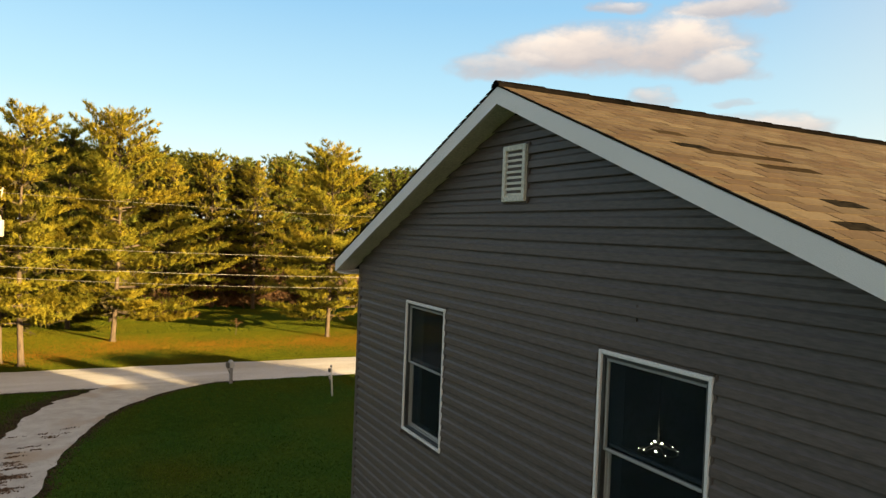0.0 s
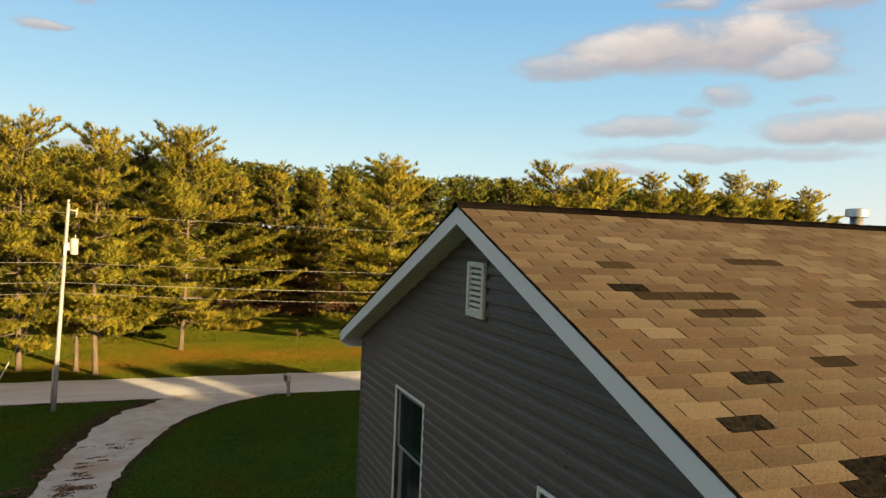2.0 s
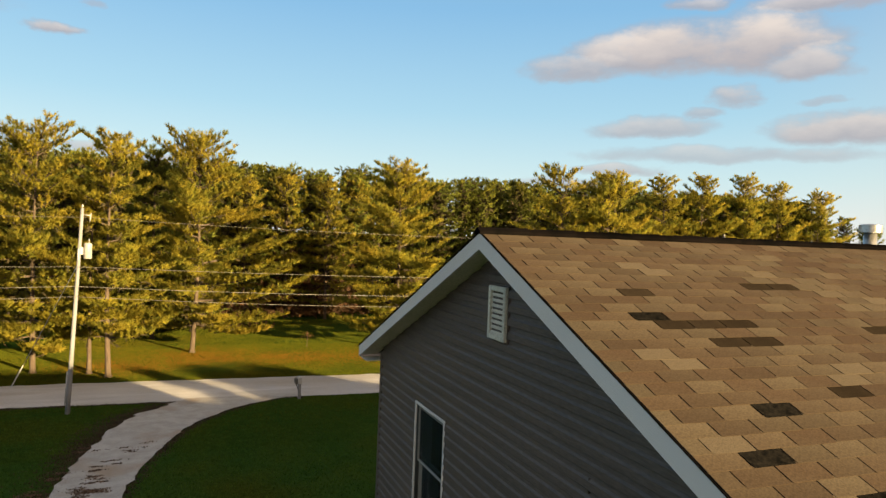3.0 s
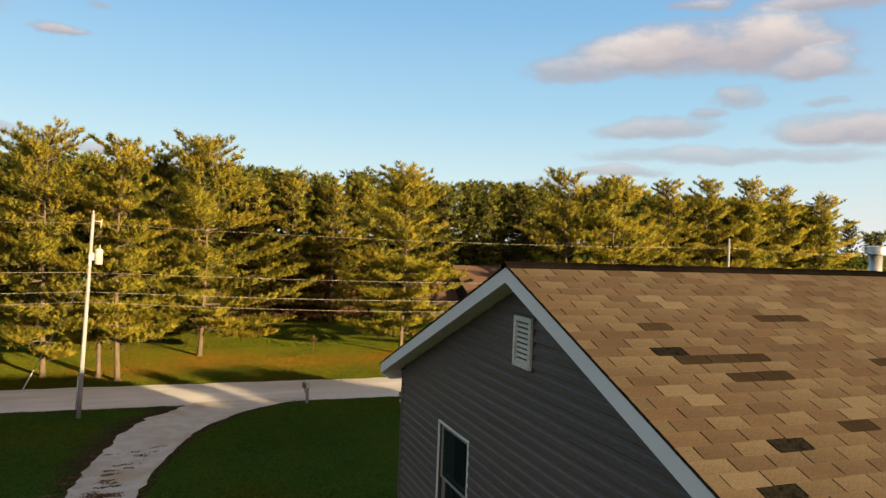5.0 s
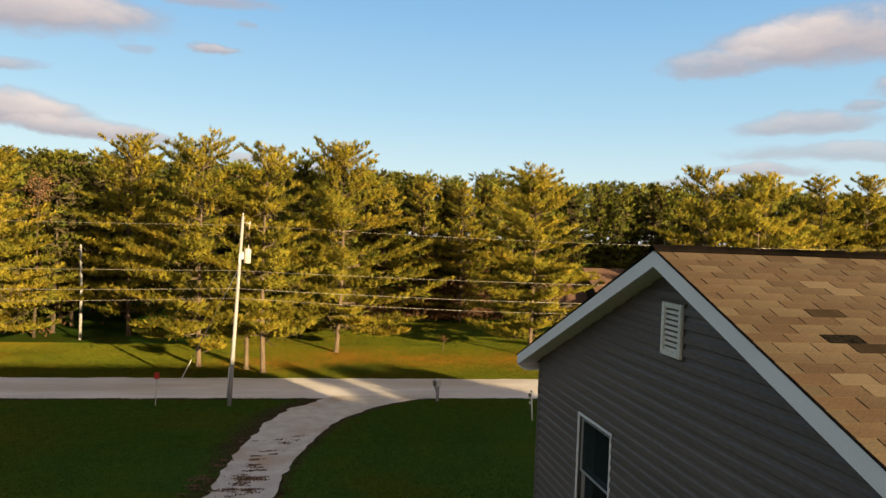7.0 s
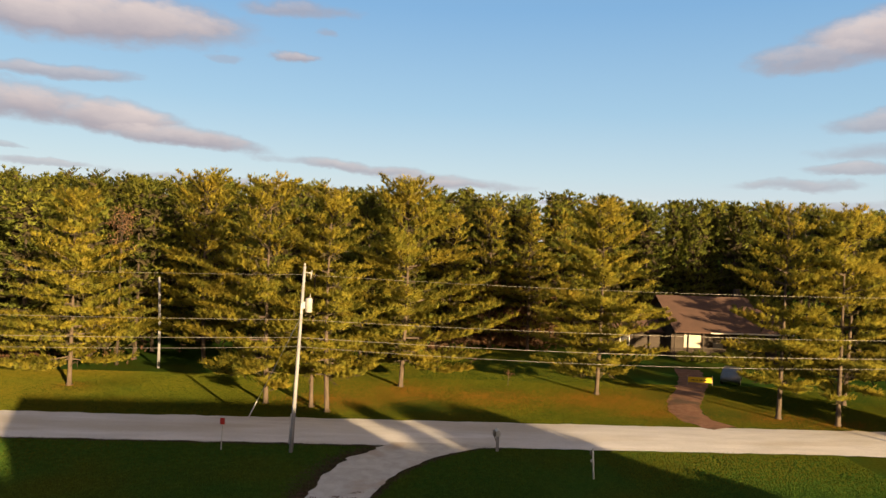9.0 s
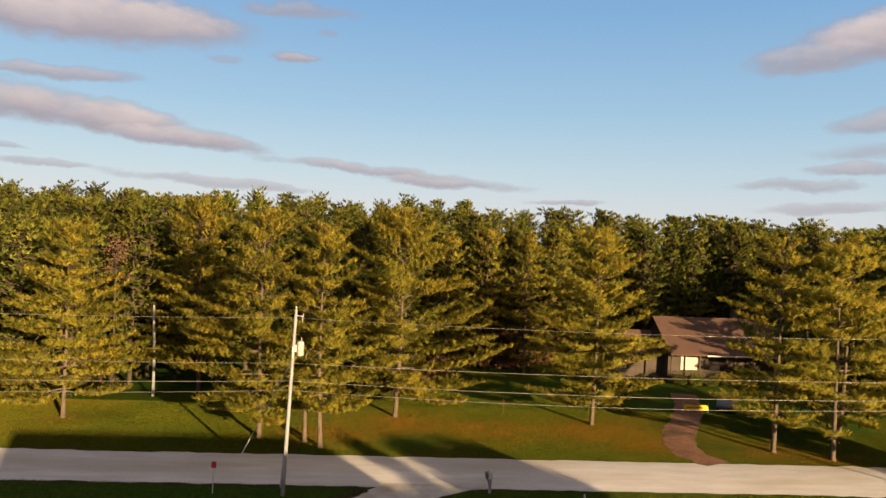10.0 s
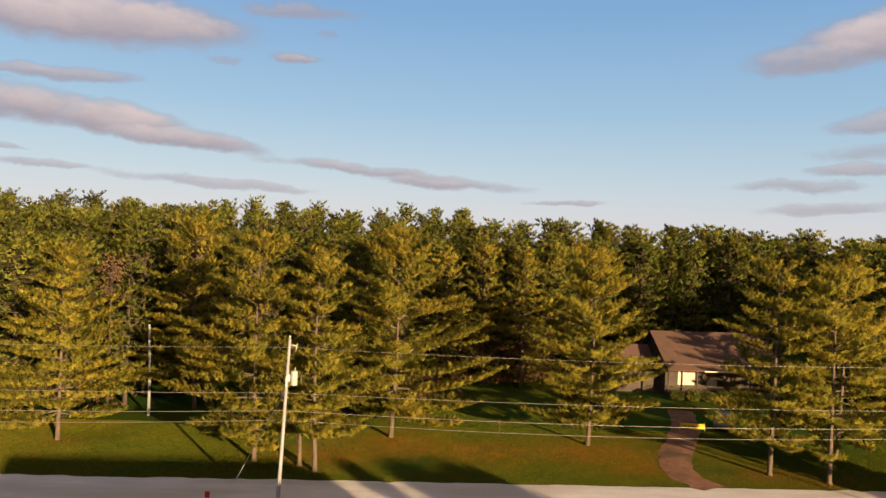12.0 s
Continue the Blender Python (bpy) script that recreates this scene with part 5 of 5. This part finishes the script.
def build_banner():
    b = thing("yellow_banner", "bright yellow low banner between two short posts by the drive", "banner", pose(28.75, 63.45, 0, 0, 0, -4))
    vs = [(x, 0.03 * math.sin(x * 5), z + 0.02 * math.sin(x * 3)) for z in (0.22, 0.74) for x in np.linspace(0, 2.35, 13)]
    fs = [(i, i + 1, i + 14, i + 13) for i in range(12)]
    me = raw_mesh("sheet", vs, fs, M["yellow"])
    sheet = part("sheet", me, b)
    sheet.modifiers.new("thick", "SOLIDIFY").thickness = 0.008
    for x in (0.0, 2.35):
        part("stake", box("stake", (x - 0.03, -0.03, -0.2), (x + 0.03, 0.03, 0.9), M["wood"], 0.004), b)
    for x, w in ((0.35, 0.30), (0.75, 0.22), (1.1, 0.34), (1.55, 0.28)):
        part("marking", box("marking", (x, -0.055, 0.42), (x + w, -0.045, 0.52), M["black"]), sheet, "dark bar")


def build_car():
    c = thing("parked_car", "silver car parked on the grass beside the dirt drive", "car", pose(33.9, 65.2, 0, 0, 0, 60))
    bm = bmesh.new()
    prof = [(-2.2, 0.32), (-2.2, 0.78), (-1.35, 0.92), (-0.75, 1.38), (0.75, 1.42), (1.45, 0.98), (2.15, 0.90), (2.25, 0.45), (2.2, 0.32)]
    loops = [[bm.verts.new((x, y * (0.82 if z > 1.0 else 1.0), z)) for x, z in prof] for y in (-0.86, 0.86)]
    n = len(prof)
    for i in range(n):
        bm.faces.new((loops[0][i], loops[0][(i + 1) % n], loops[1][(i + 1) % n], loops[1][i]))
    bm.faces.new(loops[0][::-1])
    bm.faces.new(loops[1])
    bmesh.ops.recalc_face_normals(bm, faces=bm.faces)
    bmesh.ops.bevel(bm, geom=list(bm.edges), offset=0.05, segments=2, affect="EDGES")
    body = part("body", mesh_of("body", bm, M["car"], True), c)
    for y in (-0.80, 0.80):
        part("side_window", box("side_window", (-0.8, y - 0.02, 1.02), (0.85, y + 0.02, 1.30), M["black"], 0.02), body, "dark side window")
    for x in (-1.35, 1.4):
        for y in (-0.78, 0.78):
            bm = bmesh.new()
            add_rod(bm, (x, y - 0.1, 0.32), (x, y + 0.1, 0.32), 0.32, 0.32, 18)
            w = part("wheel", mesh_of("wheel", bm, M["tyre"], False), c, "black tyre")
            bm = bmesh.new()
            add_rod(bm, (x, y - 0.108, 0.32), (x, y + 0.108, 0.32), 0.19, 0.19, 14)
            part("rim", mesh_of("rim", bm, M["steel"]), w)


def build_neighbour_house():
    h = thing("brown_roofed_house", "single-storey house with brown roof and cream porch wall behind pines", "house", pose(0, 0, 0))
    x0, x1, yf, yb, ridge_y, eave, ridge = 33.2, 46.0, 78.6, 87.0, 82.6, 3.35, 6.95
    bm = bmesh.new()
    add_box(bm, (x0, yf, -0.1), (x1, yb, eave))
    part("wall", mesh_of("wall", bm, M["dark_wood"]), h)
    part("cream_wall", box("cream_wall", (34.7, yf - 0.06, 1.2), (36.7, yf - 0.005, 2.9), M["cream"]), h, "cream painted porch wall")
    part("cream_wall", box("cream_wall", (38.2, yf - 0.06, 1.1), (39.4, yf - 0.005, 1.8), M["cream"]), h, "cream painted porch wall")
    part("porch_floor", box("porch_floor", (x0, 76.6, -0.1), (x1, yf, 0.5), M["dark_wood"], 0.02), h)
    ye = 76.3
    for a, ya, za, b, zb in ((ridge_y, ridge_y, ridge, ye, eave), (ridge_y, ridge_y, ridge, yb + 0.5, eave)):
        vs = [(x, y, z - dz) for dz in (0, 0.16) for x in (x0 - 0.6, x1 + 0.6) for y, z in ((ya, za), (b, zb))]
        fs = [(0, 1, 3, 2), (4, 6, 7, 5), (0, 4, 5, 1), (2, 3, 7, 6), (1, 5, 7, 3), (0, 2, 6, 4)]
        me = raw_mesh("roof", vs, fs, M["house_roof"])
        part("roof", me, h)
    for gx in (x0 + 0.04, x1 - 0.19):
        vs = [(gx + dx, y, z) for dx in (0, 0.15) for y, z in ((yf, eave), (yb, eave), (ridge_y, ridge - 0.2))]
        part("gable_wall", raw_mesh("gable_wall", vs, [(0, 1, 2), (5, 4, 3), (0, 3, 4, 1), (1, 4, 5, 2), (2, 5, 3, 0)], M["dark_wood"]), h)
    part("gutter", box("gutter", (36.8, ye - 0.14, eave - 0.18), (x1 + 0.6, ye, eave - 0.02), M["cream"], 0.01), h, "cream gutter")
    for x in (32.9, 36.2, 39.4, 42.6, 45.8):
        part("porch_post", box("porch_post", (x - 0.08, 76.7, 0.5), (x + 0.08, 76.86, eave - 0.16), M["dark_wood"], 0.01), h)
    for z in (0.75, 1.35):
        part("porch_rail", box("porch_rail", (x0 + 0.3, 76.74, z), (x1 - 0.2, 76.80, z + 0.06), M["dark_wood"], 0.005), h)
    rail = part("balustrade", None, h)
    bal = box("baluster", (-0.02, 76.755, 0.8), (0.02, 76.79, 1.36), M["dark_wood"])
    for i in range(60):
        part("baluster", bal, rail, at=pose(33.2 + i * 0.21, 0, 0))
    for gx in (26.5,):
        bm = bmesh.new()
        add_box(bm, (gx, 80.0, -0.1), (x0 - 0.05, 85.5, 2.7))
        part("side_wing", mesh_of("side_wing", bm, M["dark_wood"]), h)
        for b in (79.4, 86.1):
            vs = [(x, y, z - dz) for dz in (0, 0.14) for x in (gx - 0.4, x0 - 0.7) for y, z in ((82.75, 5.2), (b, 2.85))]
            part("wing_roof", raw_mesh("wing_roof", vs, [(0, 1, 3, 2), (4, 6, 7, 5), (0, 4, 5, 1), (2, 3, 7, 6), (1, 5, 7, 3), (0, 2, 6, 4)], M["house_roof"]), h)
        win = part("window", box("window", (gx + 1.0, 79.96, 1.0), (gx + 2.2, 79.995, 2.2), M["white"], 0.01), h, "white framed window")
        part("pane", box("pane", (gx + 1.1, 79.94, 1.1), (gx + 2.1, 79.958, 2.1), M["black"]), win, "dark pane")
    ch = part("chimney", box("chimney", (43.0, 83.2, 5.5), (43.7, 83.9, 7.9), M["dark_wood"], 0.02), h)


def build_sapling():
    s = thing("sapling", "small bare staked sapling on the lawn", "sapling", pose(11.2, 60.9, 0))
    part("stem", rod("stem", (0, 0, -0.1), (0.05, 0, 1.3), 0.03, M["bark"], 0.012), s)
    rng = np.random.default_rng(3)
    c = rng.normal(0, 0.16, (40, 3)) + np.array([0.03, 0, 1.1])
    v, f = blades(rng, c, rng.normal(0, 1, (40, 3)), 3, 0.14, 0.05, 0.4)
    part("leaves", raw_mesh("leaves", v, f, M["brush"]), s)


def build_shrubs():
    """A row of rounded dark shrubs along the porch."""
    rng = np.random.default_rng(41)
    first = None
    for x, w in ((33.4, 0.9), (35.1, 1.1), (36.9, 0.9), (38.6, 1.0), (40.4, 1.1), (42.3, 0.9)):
        if first is None:
            first = thing("shrub", "low rounded dark green shrub in front of the porch", "shrub", pose(x, 75.4, 0), "shrubs along the porch")
            bm = bmesh.new()
            for i in range(9):
                a = i * 0.7
                add_rod(bm, (0, 0, -0.05), (0.4 * math.cos(a), 0.4 * math.sin(a), 0.6 + 0.05 * i), 0.02, 0.006, 4)
            part("stem", mesh_of("stem", bm, M["bark_dark"]), first, kind="stuff")
            p = rng.normal(0, 1, (520, 3))
            p /= np.linalg.norm(p, axis=1)[:, None]
            p *= rng.uniform(0.6, 1.0, (520, 1)) * np.array([0.95, 0.75, 0.62])
            p[:, 2] += 0.66
            v, f = blades(rng, p, p - np.array([0, 0, 0.5]), 5, 0.16, 0.07, 0.7)
            part("foliage", raw_mesh("foliage", v, f, M["needle_shade"]), first)
        else:
            copy_thing(first, pose(x, 75.4 + 0.2 * math.sin(x * 3), 0, 0, 0, x * 53 % 360)).scale = (w, w, w * 1.05)


build_shrubs()
build_mailbox()
build_marker()
build_yard_sign()
build_covered_pile()
build_banner()
build_car()
build_neighbour_house()
build_sapling()


# ---- grass, straw, litter, undergrowth ----
def scatter(name, label, category, rng, pts, count, length, width, up, spread, mat, broad=None):
    pts = np.asarray(pts)
    d = np.tile(np.array([[0, 0, up]]), (len(pts), 1)) + rng.normal(0, 0.15, (len(pts), 3))
    v, f = blades(rng, pts, d, count, length, width, spread, broad)
    ob = new(name, raw_mesh(name, v, f, mat))
    return tagged(ob, label, category, kind="stuff")


def drive_edges(y):
    return np.interp(y, [p[1] for p in DRIVE_LEFT], [p[0] for p in DRIVE_LEFT]), np.interp(y, [p[1] for p in DRIVE_RIGHT], [p[0] for p in DRIVE_RIGHT])


def on_lane(x, y):
    """True on the road or on a drive."""
    road = np.abs(y - (ROAD_Y0 + ROAD_Y1) / 2 + 0.0112 * x) < (ROAD_Y1 - ROAD_Y0) / 2 - 0.05
    left, right = drive_edges(y)
    drive = (y < 43.5) & (x > left + 0.05) & (x < right - 0.05)
    cx = np.interp(y, [48.2, 51.0, 55.0, 59.5, 64.6, 71.0], [24.9, 23.9, 24.8, 27.2, 29.8, 32.0])
    dirt = (y > 48) & (y < 71) & (np.abs(x - cx) < 1.2)
    return road | drive | dirt


def build_ground_cover():
    rng = np.random.default_rng(21)
    lie = (0.45, -0.9, 0.1)
    for x0, x1, y0, y1, per, wide in ((-27, 18, 15, 33, 130, 0.05), (-29, 30, 33, 43.2, 260, 0.05)):
        n = int((x1 - x0) * (y1 - y0) * per)
        x, y = rng.uniform(x0, x1, n), rng.uniform(y0, y1, n)
        keep = ~on_lane(x, y)
        x, y = x[keep], y[keep]
        z = np.array([ground_height(a, b) for a, b in zip(x, y)])
        left, right = drive_edges(y)
        d = np.where(x < left, (left - x) / (0.75 + 0.02 * (y - 26.0)), np.where(x > right, (x - right) / 0.3, 0.0))
        d = np.minimum(d, np.where(x < 8, np.abs(ROAD_Y0 - 0.0112 * x - y) / 0.22, 9.0))
        bare = rng.random(len(x)) < 0.9 * np.exp(-d * d)
        pts = np.stack([x, y, z + 0.015], 1)
        # yellow blades paint sunlight into the lawn by the road, mostly at the right
        sunny = ~bare & (rng.random(len(x)) < np.where(x > 14.0, 0.6, 0.12) * np.clip((y - 34.0) / 6.0, 0, 1))
        scatter("grass_tufts", "short mown dark green grass", "grass", rng, pts[~bare & ~sunny], 1, 0.06, wide, 1.0, 0.25, M["blade"], lie)
        if sunny.sum() > 50:
            scatter("grass_tufts", "mown grass near the road, coloured yellow as if sunlit", "grass", rng, pts[sunny], 1, 0.06, wide, 1.0, 0.22, M["sunny_dry_blade"], lie)
        scatter("dead_grass", "dead brown grass along the gravel edges", "grass", rng, np.repeat(pts[bare], 4, 0) + rng.normal(0, 1, (4 * bare.sum(), 3)) * np.array([0.09, 0.09, 0]), 1, 0.06, 0.06, 0.6, 0.4, M["soil"])
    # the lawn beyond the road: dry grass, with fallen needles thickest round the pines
    beds = ((2.5, 57.0, 4.5, 3.0), (18.5, 56.0, 6.5, 2.6), (30.9, 51.4, 4.0, 1.4), (-25, 56.8, 1.5, 0.8), (9.5, 56.0, 5.5, 2.2), (35, 50, 3.5, 1.2), (22.0, 52.5, 4.0, 1.6), (-3.0, 54.0, 4.0, 2.2))
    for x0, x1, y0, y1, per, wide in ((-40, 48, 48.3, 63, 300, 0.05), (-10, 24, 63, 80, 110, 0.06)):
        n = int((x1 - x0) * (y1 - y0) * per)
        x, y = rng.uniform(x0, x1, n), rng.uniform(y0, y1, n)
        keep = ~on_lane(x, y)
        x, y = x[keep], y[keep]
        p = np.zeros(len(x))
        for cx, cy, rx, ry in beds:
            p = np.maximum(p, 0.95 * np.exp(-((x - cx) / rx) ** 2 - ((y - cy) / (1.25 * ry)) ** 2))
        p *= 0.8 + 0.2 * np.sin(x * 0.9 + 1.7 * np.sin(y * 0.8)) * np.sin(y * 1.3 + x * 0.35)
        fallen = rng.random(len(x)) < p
        for pick, nm, lab, cat, mat in ((~fallen, "grass_tufts", "short mown grass turning yellow in late light", "grass", "sunny_dry_blade"), (fallen, "pine_straw", "fallen orange pine needles on the grass", "pine straw", "straw")):
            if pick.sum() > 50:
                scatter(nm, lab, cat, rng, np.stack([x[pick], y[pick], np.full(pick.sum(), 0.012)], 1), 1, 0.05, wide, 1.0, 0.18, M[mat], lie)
    # leaves on the drive
    px, py = [], []
    for cx, cy, r, n in ((-2.9, 27.5, 0.35, 300), (-2.7, 28.6, 0.3, 260), (-2.5, 30.4, 0.25, 120), (-2.2, 32.2, 0.22, 60), (-1.9, 34.0, 0.22, 40), (-3.9, 30.5, 0.25, 70), (-3.2, 34.0, 0.25, 40), (-4.5, 28.5, 0.3, 140), (-0.6, 35.0, 0.3, 20)):
        k = max(3, n // 14)
        gx, gy = rng.normal(cx, r, k), rng.normal(cy, r * 1.5, k)
        pick = rng.integers(0, k, n * 2)
        px.append(gx[pick] + rng.normal(0, 0.16, n * 2))
        py.append(gy[pick] + rng.normal(0, 0.045, n * 2))
    x, y = np.concatenate(px), np.concatenate(py)
    scatter("leaf_litter", "dark brown fallen leaves on the driveway", "fallen leaves", rng, np.stack([x, y, np.full(len(x), 0.085)], 1), 1, 0.07, 0.05, 0.1, 0.7, M["litter"])
    # undergrowth at the foot of the wood
    c = []
    for cx, cy, w, h, n in ((9.0, 85.0, 8.0, 3.2, 1200), (15.0, 83.0, 6.0, 9.5, 1800), (6.0, 74.5, 3.0, 3.0, 300), (18.0, 86.0, 8.0, 5.0, 1500), (24.0, 90.0, 6.0, 4.0, 700), (-40.0, 68.0, 14.0, 1.6, 700)):
        p = rng.normal(0, 1, (n, 3)) * np.array([w * 0.5, 1.2, 0]) + np.array([cx, cy, 0])
        p[:, 2] = rng.beta(1.2, 2.4, n) * h
        c.append(p)
    c = np.concatenate(c)
    scatter("undergrowth", "brown autumn undergrowth at the edge of the wood", "undergrowth", rng, c, 5, 0.45, 0.11, 0.6, 0.7, M["brush"])


build_ground_cover()
